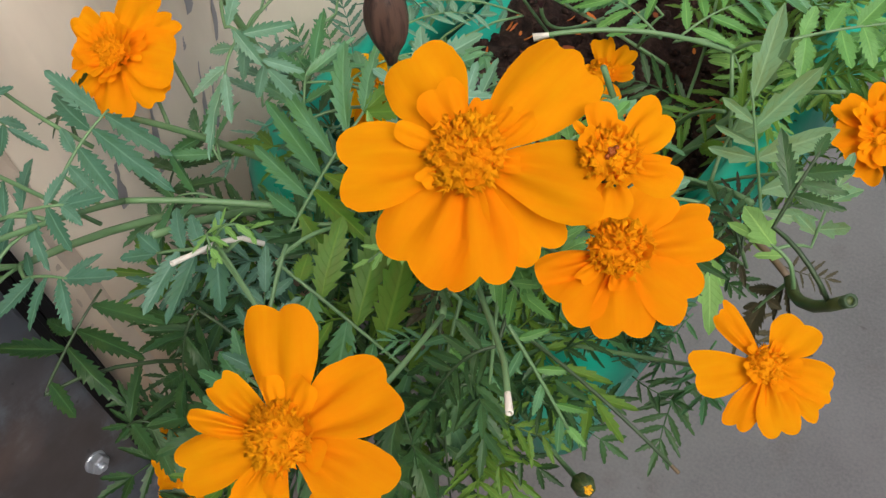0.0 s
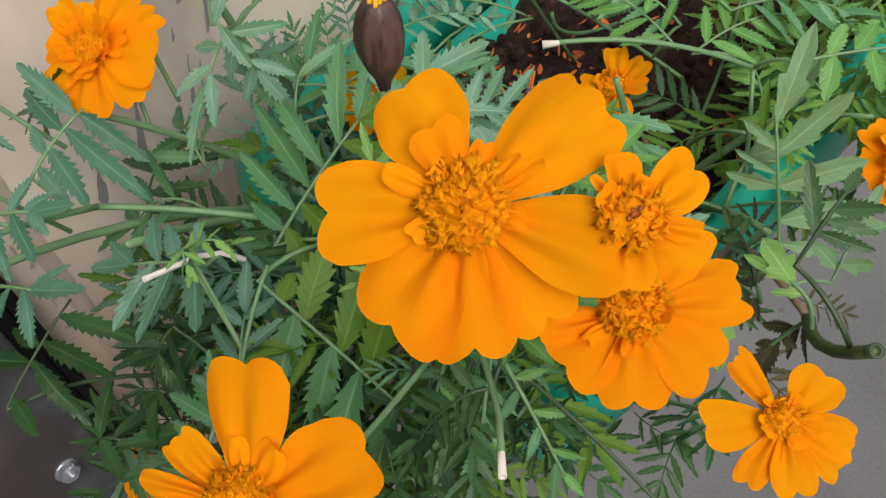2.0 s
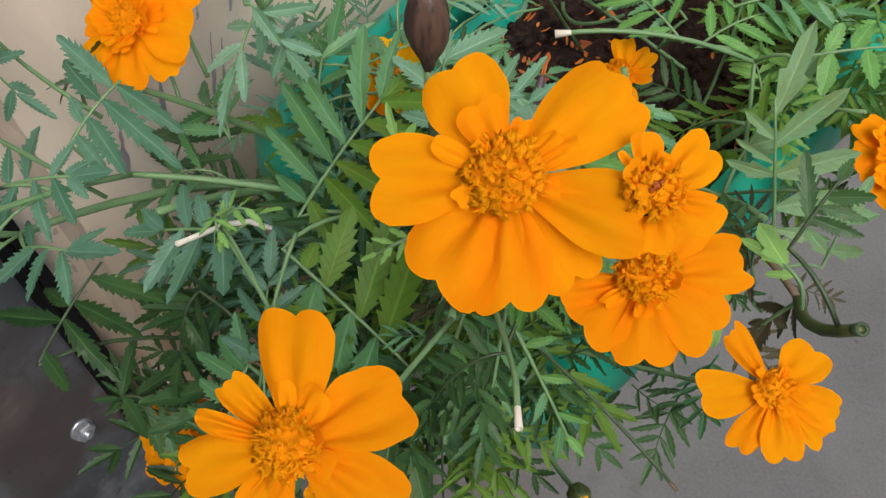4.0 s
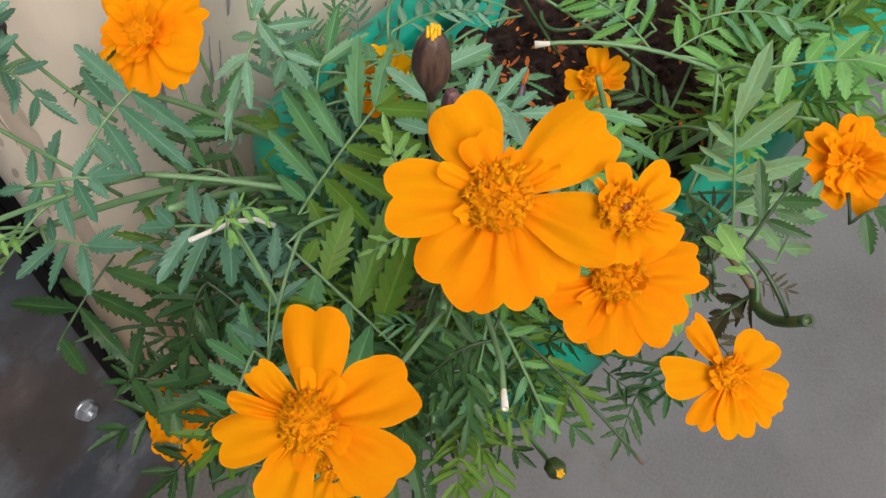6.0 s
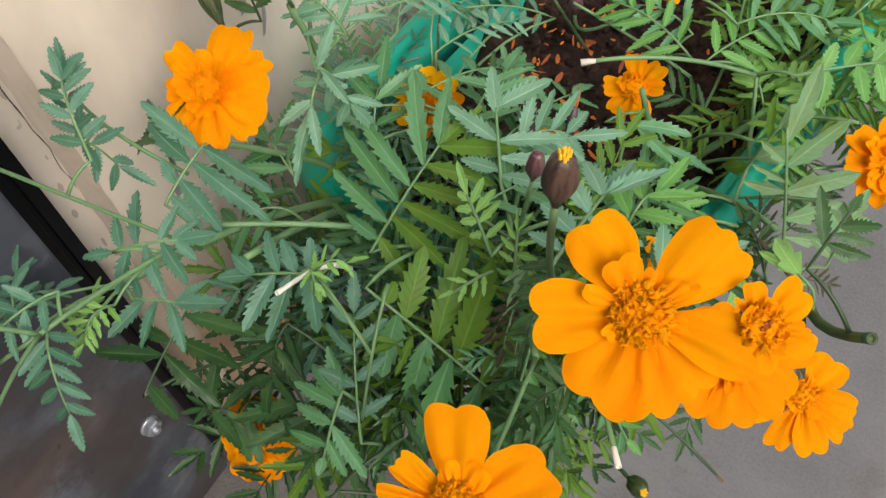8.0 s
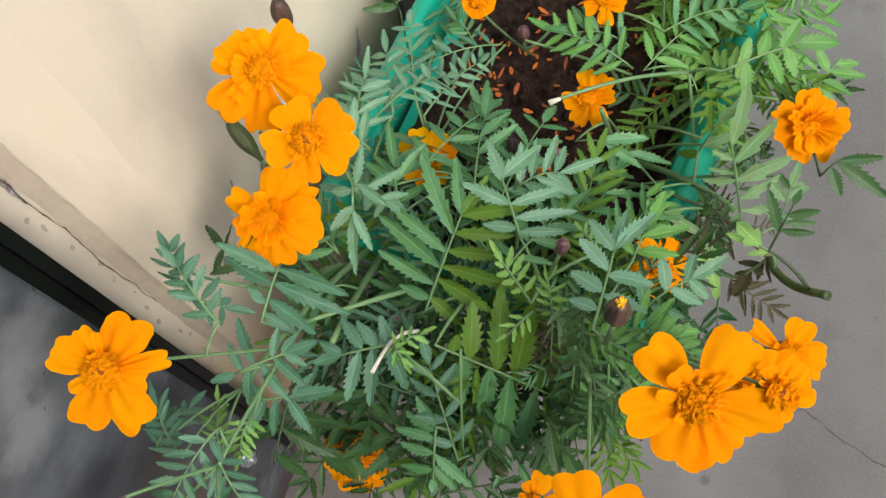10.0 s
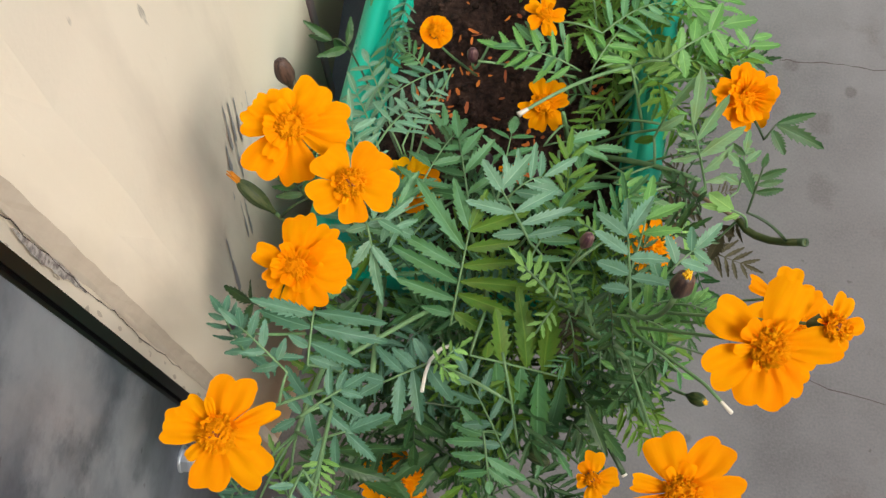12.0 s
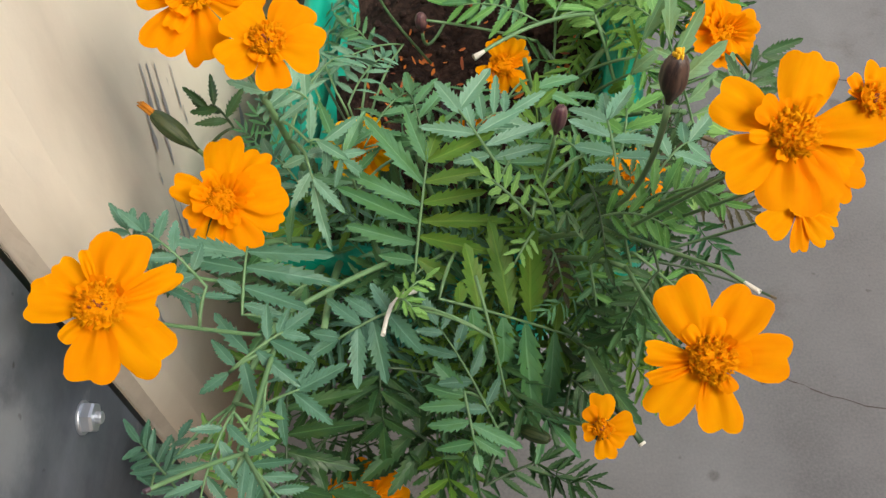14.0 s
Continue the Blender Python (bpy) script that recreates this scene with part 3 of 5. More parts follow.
# ---- marigold parts ----
def make_leaflet_mesh(seed, teeth=6, name="leaflet"):
    """An oblong, folded leaflet with a forward saw edge, of length 1 along +y and about 1 wide, so that its width scales freely."""
    rng = random.Random(seed)
    bm = bmesh.new()
    uv = bm.loops.layers.uv.new("UVMap")
    curl, fold, twist = rng.uniform(-0.12, 0.24), rng.uniform(0.14, 0.42), rng.uniform(-0.5, 0.5)
    bend, ripple = rng.uniform(-0.12, 0.12), rng.uniform(0.0, 0.014)
    # stations along the blade: valley, swell and tip of each tooth
    runs = [(0.0, 1.0, 0.0), (0.06, 1.0, 0.0)]
    at_t = 0.10
    for i in range(teeth):
        step = 0.84 / teeth * rng.uniform(0.8, 1.2)
        deep = rng.uniform(0.70, 0.80)
        runs += [(at_t, deep, 0.0), (at_t + step * 0.55, 0.96, 0.0), (at_t + step * 0.86, rng.uniform(1.10, 1.24), 0.026)]
        at_t += step
    runs = [(t * 0.97 / max(1.0, at_t / 0.95), g, f) for t, g, f in runs] + [(1.0, 1.0, 0.0)]
    rows, at = [], {}
    for t, bite, forward in runs:
        shape = max(0.06, math.sin(math.pi * t ** 0.84) ** 0.76) if 0 < t < 1 else 0.05
        row = []
        for u in (-1, -0.55, 0, 0.55, 1):
            edge = abs(u) == 1
            half = 0.5 * shape * (bite if edge else 1.0) * u
            y = t + (forward if edge else 0.0) * (1 if t < 0.95 else 0)
            a = twist * (t - 0.3)
            lift = half * math.sin(a) * 0.3 + abs(half) * fold * 0.42 + ripple * math.sin(t * 17 + u * 2)
            v = bm.verts.new((half * math.cos(a) + bend * t * t, y, -curl * t * t + lift * 0.6 - (0.012 if u == 0 else 0)))
            at[v] = (0.5 + 0.5 * u, t)
            row.append(v)
        rows.append(row)
    grid_faces(bm, rows)
    for f in bm.faces:
        for lp in f.loops:
            lp[uv].uv = at[lp.vert]
    me = bpy.data.meshes.new(name)
    bm.to_mesh(me)
    bm.free()
    for p in me.polygons:
        p.use_smooth = True
    return me


LEAFLETS = {}


def leaflet_mesh(material, kind):
    key = (material.name, kind)
    if key not in LEAFLETS:
        me = make_leaflet_mesh(kind * 7 + 1, 2 if material in (LEAF_PALE, LEAF_LIGHT) else 6 + kind % 3)
        me.materials.append(material)
        LEAFLETS[key] = me
    return LEAFLETS[key]


STEMS = {}
LEAF_RNG = random.Random(21)


def plant(label, at):
    ob = thing("marigold_plant", label, "flower plant", at, "marigold plants in the planter")
    STEMS[ob.name] = [Vector(at)]
    return ob


def stem(owner, pts, r0, r1, material=None, name="stem", label="", hollow=False, note=True):
    """A stem through world points, under a plant."""
    pts = [Vector(p) for p in pts]
    bm = tube(bmesh.new(), [p - owner.location for p in pts], r0, r1, 7, True, hollow)
    ob = part(name, bm, material or STEM, owner, label)
    if note:
        STEMS[owner.name] += pts
    return ob


def bow(a, b, sag=0.02, side=(0, 0, 0), n=9):
    return curve_points(a, b, sag, n, side)


def nearest(owner, p):
    return min(STEMS[owner.name], key=lambda q: (q - Vector(p)).length + max(0, q.z - p[2]) * 2)


def leaf(owner, base, tip, pairs, length, width, material, angle=62):
    """A feathered leaf: a thin rachis from base to tip with toothed leaflets in pairs and one at the end."""
    rng = LEAF_RNG
    base, tip = Vector(base), Vector(tip)
    pts = curve_points(base, tip, 0.008, 10)
    root = nearest(owner, base)
    lead = []
    gap = (root - base).length
    if 0.004 < gap < 0.16:
        lead = curve_points(root, base, min(0.02, gap * 0.15), 5)[:-1]
    body = part("leaf", tube(bmesh.new(), [p - owner.location for p in lead + pts], 0.0009, 0.0004, 6), STEM if material is not LEAF_DARK_SHADE else STEM_DARK, owner)
    way0 = (tip - base).normalized()
    up = Vector((rng.uniform(-0.25, 0.25), -0.30 + rng.uniform(-0.2, 0.2), 1.0)).normalized()
    up = (up - way0 * up.dot(way0)).normalized()

    def put(p, way, scale, kind):
        x = way.cross(up).normalized()
        n = (up + x * rng.uniform(-0.42, 0.42) + way * rng.uniform(-0.2, 0.3)).normalized()
        x = way.cross(n).normalized()
        n = x.cross(way)
        L, W = length * scale, width * 0.88 * (0.55 + 0.45 * scale) * rng.uniform(0.85, 1.12)
        m = Matrix(((x[0] * W, way[0] * L, n[0] * L, 0), (x[1] * W, way[1] * L, n[1] * L, 0), (x[2] * W, way[2] * L, n[2] * L, 0), (0, 0, 0, 1)))
        m.translation = p - owner.location
        ob = new("leaflet", leaflet_mesh(material, kind))
        ob.parent = body
        ob.matrix_basis = m

    for i in range(pairs):
        t = 0.16 + 0.76 * i / max(1, pairs - 1) if pairs > 1 else 0.5
        k = t * 10
        p = pts[int(k)].lerp(pts[min(10, int(k) + 1)], k - int(k))
        along = (pts[min(10, int(k) + 1)] - pts[int(k)]).normalized() if int(k) < 10 else way0
        side = along.cross(up).normalized()
        size = 0.62 + 0.38 * math.sin(math.pi * (0.25 + 0.62 * t))
        for s in (-1, 1):
            a = radians(angle - 16 * t + rng.uniform(-9, 9))
            way = (along * math.cos(a) + side * (s * math.sin(a)) + up * rng.uniform(-0.22, 0.12)).normalized()
            put(p + along * (s * 0.0012), way, size * rng.uniform(0.86, 1.08), rng.randrange(6))
    put(pts[-1], (way0 + up * rng.uniform(-0.2, 0.05)).normalized(), 1.0, rng.randrange(6))
    return body


def frond(owner, base, tip, up, material, leaflets, other=None):
    """A feathered leaf with its own leaflets: (place along the rachis 0 to 1, degrees from its line, length mm, width mm); other: the look of those on the right."""
    rng = LEAF_RNG
    base, tip, up = Vector(base), Vector(tip), Vector(up).normalized()
    pts = curve_points(base, tip, 0.002, 8)
    root = nearest(owner, base)
    lead, gap = [], (root - base).length
    if 0.004 < gap < 0.16:
        lead = curve_points(root, base, min(0.02, gap * 0.15), 5)[:-1]
    body = part("leaf", tube(bmesh.new(), [p - owner.location for p in lead + pts], 0.0011, 0.0006, 6), STEM_DARK if material is LEAF_DARK_SHADE else STEM, owner)
    along = (tip - base).normalized()
    side = along.cross(up)
    for at, degrees, L, W in leaflets:
        a = radians(degrees)
        way = (along * math.cos(a) + side * math.sin(a) + up * rng.uniform(-0.10, 0.10)).normalized()
        n = (up + side * rng.uniform(-0.22, 0.22) + along * rng.uniform(-0.2, 0.2)).normalized()
        x = way.cross(n).normalized()
        n = x.cross(way)
        L, W = L / 1000, W / 1000 * 0.86
        k = at * 8
        i = min(7, int(k))
        m = Matrix(((x[0] * W, way[0] * L, n[0] * L, 0), (x[1] * W, way[1] * L, n[1] * L, 0), (x[2] * W, way[2] * L, n[2] * L, 0), (0, 0, 0, 1)))
        m.translation = pts[i].lerp(pts[i + 1], k - i) - owner.location
        ob = new("leaflet", leaflet_mesh(other if other and degrees > 0 else material, rng.randrange(6)))
        ob.parent = body
        ob.matrix_basis = m
    return body


FILL = {}


def filler_mesh(material, kind):
    """A whole feathered leaf about 1 long in one mesh."""
    key = (material.name, kind)
    if key in FILL:
        return FILL[key]
    rng = random.Random(kind * 31 + 5)
    bm = bmesh.new()
    pts = curve_points((0, 0, 0), (0, 1, 0), rng.uniform(-0.03, 0.1), 6, (rng.uniform(-0.08, 0.08), 0, 0))
    uv = bm.loops.layers.uv.new("UVMap")
    tube(bm, pts, 0.016, 0.007, 5, False)
    src = [make_leaflet_mesh(kind * 13 + q, 4, "shape") for q in range(3)]
    pairs = rng.choice((4, 5, 5, 6))
    wide = rng.uniform(0.072, 0.100)
    items = [(0.18 + 0.76 * i / (pairs - 1), s) for i in range(pairs) for s in (-1, 1)] + [(1.0, 0)]
    for t, s in items:
        k = min(5, int(t * 6))
        p = pts[k].lerp(pts[k + 1], t * 6 - k)
        a = radians((58 - 18 * t) + rng.uniform(-10, 10)) * s
        L = (0.30 + 0.15 * math.sin(math.pi * (0.25 + 0.6 * t))) * rng.uniform(0.85, 1.1)
        m = Matrix.Translation(p) @ Matrix.Rotation(-a, 4, "Z") @ Matrix.Rotation(rng.uniform(-0.35, 0.25), 4, "X") @ Matrix.Rotation(rng.uniform(-0.4, 0.4), 4, "Y") @ Matrix.Diagonal((wide, L, L, 1))
        me = src[rng.randrange(3)]
        vs = [bm.verts.new(m @ v.co) for v in me.vertices]
        given = me.uv_layers[0].data
        for f in me.polygons:
            made = bm.faces.new([vs[i] for i in f.vertices])
            for lp, k in zip(made.loops, f.loop_indices):
                lp[uv].uv = given[k].uv
    for me in src:
        bpy.data.meshes.remove(me)
    FILL[key] = link_mesh("leaf", bm, material)
    return FILL[key]


def fill(owner, centre, radii, count, size, materials, seed):
    """Leaves of the inner plant, spread through a body round the centre and facing up and outwards."""
    rng = random.Random(seed)
    centre = Vector(centre)
    made = 0
    while made < count:
        d = Vector((rng.uniform(-1, 1), rng.uniform(-1, 1), rng.uniform(-1, 1)))
        if d.length > 1:
            continue
        p = centre + Vector((d.x * radii[0], d.y * radii[1], d.z * radii[2]))
        flat = Vector((d.x, d.y, 0)) + Vector((rng.uniform(-0.5, 0.5), rng.uniform(-0.5, 0.5), 0))
        way = (flat.normalized() * 0.7 + Vector((0, 0, rng.uniform(-0.35, 0.75)))).normalized()
        L = size * rng.uniform(0.7, 1.2)
        if p.x + way.x * L < 0.012 or p.x < 0.02 or (0.180 < p.x < 0.290 and 0.335 < p.y < 0.44):
            continue
        up = Vector((rng.uniform(-0.5, 0.5), -0.25 + rng.uniform(-0.5, 0.5), 1))
        z = (up - way * up.dot(way)).normalized()
        x = way.cross(z)
        m = Matrix(((x[0] * L, way[0] * L, z[0] * L, 0), (x[1] * L, way[1] * L, z[1] * L, 0), (x[2] * L, way[2] * L, z[2] * L, 0), (0, 0, 0, 1)))
        m.translation = p - owner.location
        ob = new("leaf", filler_mesh(rng.choice(materials), rng.randrange(5)))
        ob.parent = owner
        ob.matrix_basis = m
        made += 1


def petal_bm(L, W, lift, curl, seed, lobes=3, cup=0.12):
    """A ray petal along +y from the disc: narrow claw, blade widest near its end, blunt scalloped edge, soft lengthwise pleats."""
    rng = random.Random(seed)
    bm = bmesh.new()
    n, m = 14, 14
    phase, wave, fold = rng.uniform(0, 6.3), rng.uniform(0.05, 0.14), rng.uniform(0.016, 0.046)
    lobe = [rng.uniform(-0.05, 0.04) for _ in range(lobes + 1)]
    slant, full = rng.uniform(-0.10, 0.10), rng.uniform(0.76, 0.90)
    skew, side_roll = rng.uniform(-0.06, 0.06), rng.uniform(-0.15, 0.15)
    rows = []
    for i in range(n + 1):
        t = i / n
        row = []
        for j in range(m + 1):
            u = -1 + 2 * j / m
            k = (u + 1) / 2 * lobes
            edge = lobe[int(min(k, lobes - 0.001))] * math.sin(math.pi * (k % 1)) ** 0.5 if 0 < k < lobes else 0.0
            reach = 0.945 - 0.11 * abs(u) ** 8 + 0.075 * abs(math.sin(math.pi * k)) ** 0.7 + edge + slant * u * abs(u)
            y = t * reach
            s = min(1.0, t / full)
            w = 0.27 + 0.73 * (s * s * (3 - 2 * s)) ** 0.80
            x = u * w * 0.5 * (1 + 0.025 * math.sin(9 * t + phase))
            pleat = fold * math.sin(u * 6.5 + phase) * math.sin(math.pi * min(1, t * 1.1)) + 0.02 * math.cos(u * math.pi) * t
            z = -curl * t * t + cup * (u * u) * t * 0.5 + pleat * 1.3 + wave * 0.25 * math.sin(u * 4 + phase * 2) * t * t + side_roll * u * t * 0.25
            row.append(bm.verts.new((x * W + skew * W * t * (t - 1), y * L * math.cos(lift) - z * L * math.sin(lift), y * L * math.sin(lift) + z * L * math.cos(lift))))
        rows.append(row)
    grid_faces(bm, rows)
    return bm


def floret_bm(radius, count, seed, height=0.006):
    """The crowded tubular florets of the disc, each a short flared tube with split lips."""
    rng = random.Random(seed)
    bm = bmesh.new()
    for i in range(count):
        f = math.sqrt((i + 0.5) / count)
        a = i * 2.39996 + rng.uniform(-0.2, 0.2)
        r = radius * f
        h = height * (1.05 - 0.25 * f * f) * rng.uniform(0.85, 1.3)
        out = Vector((math.cos(a), math.sin(a), 0))
        p0 = out * (r * 0.75)
        way = (Vector((0, 0, 1)) + out * (0.15 + 0.75 * f) + Vector((rng.uniform(-0.3, 0.3), rng.uniform(-0.3, 0.3), 0))).normalized()
        ref = way.orthogonal().normalized()
        other = way.cross(ref)
        rows = []
        w = rng.uniform(0.00030, 0.00046)
        for k, (t, g) in enumerate(((0, 0.8), (0.5, 0.95), (0.78, 1.35), (1.0, 1.9))):
            ring = []
            for q in range(6):
                b = 2 * math.pi * q / 6
                lip = rng.uniform(-0.0006, 0.0012) * (1 if q % 2 else -0.9) if k == 3 else 0
                wide = g * ((1.65 if q % 2 else 0.55) if k == 3 else 1)
                ring.append(bm.verts.new(p0 + way * (h * t + lip) + (ref * math.cos(b) + other * math.sin(b)) * (w * wide)))
            rows.append(ring)
        grid_faces(bm, rows, True)
        q0 = bm.verts.new(p0 + way * h * 0.80)
        for q in range(6):
            bm.faces.new((rows[3][q], rows[3][(q + 1) % 6], q0))
    return bm


RIGHT_B = (0.996, 0.03, -0.075)
FLOWER_SEED = [100]


def flower(owner, at, face, across, petals, disc=0.0085, florets=90, small=(), material=None, height=0.0056, ruff=8, ruff_len=0.0075, stem_from=None, throat=False):
    """A single marigold: disc of florets, broad petals (degrees, mm from the centre to the tip, width mm, lift degrees), a ruff of narrow inner rays, calyx."""
    FLOWER_SEED[0] += 17
    disc *= 0.82
    seed = FLOWER_SEED[0]
    rng = random.Random(seed)
    m = basis(at, face, across)
    head = new("flower_head", link_mesh("flower_head", floret_bm(disc, int(florets * 2.1), seed, height), FLORET))
    local(head, m, owner)
    bm = spun(bmesh.new(), [(disc * 0.86, -0.001), (disc * 0.95, height * 0.40), (disc * 0.74, height * 0.66), (disc * 0.35, height * 0.74), (disc * 0.05, height * 0.66)], 16)
    part("disc", bm, FLORET, head)
    for i, (deg, L, W, lift) in enumerate(list(petals) + list(small)):
        inner = i >= len(petals)
        start = disc * (0.5 if inner else 0.38)
        bm = petal_bm(L / 1000 - start, W / 1000 * 1.07, radians(lift), rng.uniform(0.02, 0.12), seed + i, rng.choice((2, 2, 3)) if W > 8 else 1, rng.uniform(-0.05, 0.2))
        ob = part("petal", bm, PETAL_DEEP if rng.random() < 0.3 else (material or PETAL), head)
        ob.matrix_basis = Matrix.Rotation(radians(deg - 90), 4, "Z") @ Matrix.Translation((0, start, (i % 3) * 0.0005 - 0.001 + (0.0016 if inner else 0)))
    for i in range(ruff):
        a = 360 * i / ruff + rng.uniform(-14, 14)
        L = ruff_len * rng.uniform(0.6, 1.15)
        bm = petal_bm(L, L * rng.uniform(0.40, 0.75), radians(rng.uniform(18, 62)), rng.uniform(-0.1, 0.3), seed + 50 + i, 2)
        ob = part("petal", bm, PETAL_DEEP if i % 3 == 0 else PETAL, head)
        ob.matrix_basis = Matrix.Rotation(radians(a), 4, "Z") @ Matrix.Translation((0, disc * rng.uniform(0.25, 0.75), 0.001))
    if throat:
        bm = bmesh.new()
        for i in range(9):
            a, r = rng.uniform(0, 6.3), disc * rng.uniform(0.05, 0.42)
            tube(bm, [(r * math.cos(a), r * math.sin(a), height * 0.55), (r * 1.1 * math.cos(a), r * 1.1 * math.sin(a), height * rng.uniform(0.85, 1.05))], 0.0006, 0.0005, 5)
        part("throat", bm, FLORET_DARK, head, "brown throats of the inner florets")
    bm = spun(bmesh.new(), [(0.0012, -0.021), (0.0026, -0.018), (0.0050, -0.010), (0.0058, -0.004), (0.0050, 0.0)], 14, 0.06, 7)
    part("calyx", bm, BUD_GREEN, head, "green ribbed calyx")
    if stem_from is not None:
        end = m @ Vector((0, 0, -0.019))
        mid = m @ Vector((0, 0, -0.036))
        a = Vector(stem_from)
        pts = []
        for i in range(11):
            t = i / 10
            pts.append(a * (1 - t) ** 2 + (mid * 0.8 + (a + end) * 0.1) * 2 * t * (1 - t) + end * t * t)
        stem(owner, pts, 0.0010, 0.0008)
    return head


def bud(owner, tip, way, length, width, material, tip_mat, stem_from=None, label="", open_tip=True, crown=0.13):
    """A closed bud on its stalk: ribbed calyx with a crown of petal tips; tip is its upper end, way points from stalk to tip."""
    way = Vector(way).normalized()
    base = Vector(tip) - way * length
    m = basis(base, way, (1, 0.2, 0))
    prof = [(0.12, -0.26), (0.17, -0.12), (0.26, 0.0), (0.37, 0.12), (0.47, 0.30), (0.5, 0.45), (0.47, 0.65), (0.40, 0.82), (0.30, 0.94), (0.2, 0.99)]
    bm = spun(bmesh.new(), [(r * width, z * length) for r, z in prof], 28, 0.055, 7)
    body = new("bud", link_mesh("bud", bm, material))
    local(body, m, owner)
    tagged(body, label)
    rng = random.Random(int(length * 1e6))
    bm = bmesh.new()
    for i in range(12 if open_tip else 6):
        a, r = i * 2.4, width * 0.19 * math.sqrt(i / 12)
        h = length * (1.0 + (crown if open_tip else 0.03) * rng.uniform(0.5, 1.2))
        p = Vector((math.cos(a) * r, math.sin(a) * r, length * 0.88))
        tube(bm, [p, p * 1.05 + Vector((0, 0, h - length * 0.88)) - Vector((0, 0, p.z * 0.05))], width * 0.07, width * 0.045, 5)
    part("bud_tip", bm, tip_mat, body, "petal tips breaking out")
    if stem_from is not None:
        a, end = Vector(stem_from), m @ Vector((0, 0, -0.24 * length))
        mid = end - way * max(0.02, (end - a).length * 0.4)
        pts = [a * (1 - t) ** 2 + mid * 2 * t * (1 - t) + end * t * t for t in (i / 10 for i in range(11))]
        stem(owner, pts, 0.0011, width * 0.13)
    return body


def cut_stem(owner, pts, r, label, end=STEM_WHITE, material=None, bleach=0.0, flare=1.12):
    """A snapped stem, hollow at the end."""
    pts = [Vector(p) for p in pts]
    ob = stem(owner, pts, r * 1.1, r, material, "snapped_stem", label, False)
    bm = tube(bmesh.new(), [p - owner.location for p in (pts[-1].lerp(pts[-2], bleach or 0.25), pts[-1] + (pts[-1] - pts[-2]).normalized() * 0.0012)], r * 1.03, r * flare, 9, False, True)
    part("cut_end", bm, end, ob, "pale hollow broken end")
    return ob


# ---- plants ----
MAIN = plant("bushy orange marigold plant with toothed feathery leaves", (0.175, 0.31, 0.232))
LEFT = plant("orange marigold plant leaning over the planter's rim by the cream wall", (0.10, 0.33, 0.232))
RIGHT = plant("orange marigold plant with pale and withered leaves over the cement floor", (0.235, 0.42, 0.232))
REAR = plant("leafy marigold plant in the rear of the turquoise planter", (0.20, 0.62, 0.232))

# main branches
stem(MAIN, bow((0.175, 0.31, 0.232), (0.18, 0.25, 0.36), 0.01), 0.0024, 0.0016)
stem(MAIN, bow((0.175, 0.31, 0.232), (0.245, 0.235, 0.40), 0.01), 0.0023, 0.0015)
stem(MAIN, bow((0.175, 0.31, 0.232), (0.20, 0.19, 0.30), 0.02), 0.0028, 0.0017)
stem(MAIN, bow((0.175, 0.31, 0.232), (0.26, 0.20, 0.32), 0.015), 0.0028, 0.0017)
stem(MAIN, bow((0.175, 0.31, 0.232), (0.155, 0.33, 0.34), 0.0), 0.0026, 0.0017)
stem(LEFT, bow((0.10, 0.33, 0.232), (0.075, 0.235, 0.39), 0.01), 0.0023, 0.0015)
stem(LEFT, bow((0.10, 0.33, 0.232), (0.115, 0.20, 0.37), 0.01), 0.0028, 0.0018)
stem(LEFT, bow((0.10, 0.33, 0.232), (0.075, 0.16, 0.37), 0.02), 0.0028, 0.0017)
stem(LEFT, bow((0.10, 0.33, 0.232), (0.09, 0.29, 0.44), 0.0), 0.0028, 0.0016)
stem(RIGHT, bow((0.235, 0.42, 0.232), (0.315, 0.36, 0.335), 0.01), 0.0028, 0.0016)
stem(RIGHT, bow((0.235, 0.42, 0.232), (0.30, 0.47, 0.31), 0.01), 0.0028, 0.0016)
stem(RIGHT, bow((0.235, 0.42, 0.232), (0.22, 0.40, 0.34), 0.0), 0.0026, 0.0016)
stem(REAR, bow((0.20, 0.62, 0.232), (0.18, 0.50, 0.33), 0.01), 0.0028, 0.0016)
stem(REAR, bow((0.20, 0.62, 0.232), (0.28, 0.55, 0.31), 0.01), 0.0028, 0.0016)
stem(REAR, bow((0.20, 0.62, 0.232), (0.20, 0.68, 0.36), 0.0), 0.0028, 0.0016)

stem(MAIN, bow((0.225, 0.260, 0.33), (0.2614, 0.2136, 0.4036), 0.006), 0.0018, 0.0013)

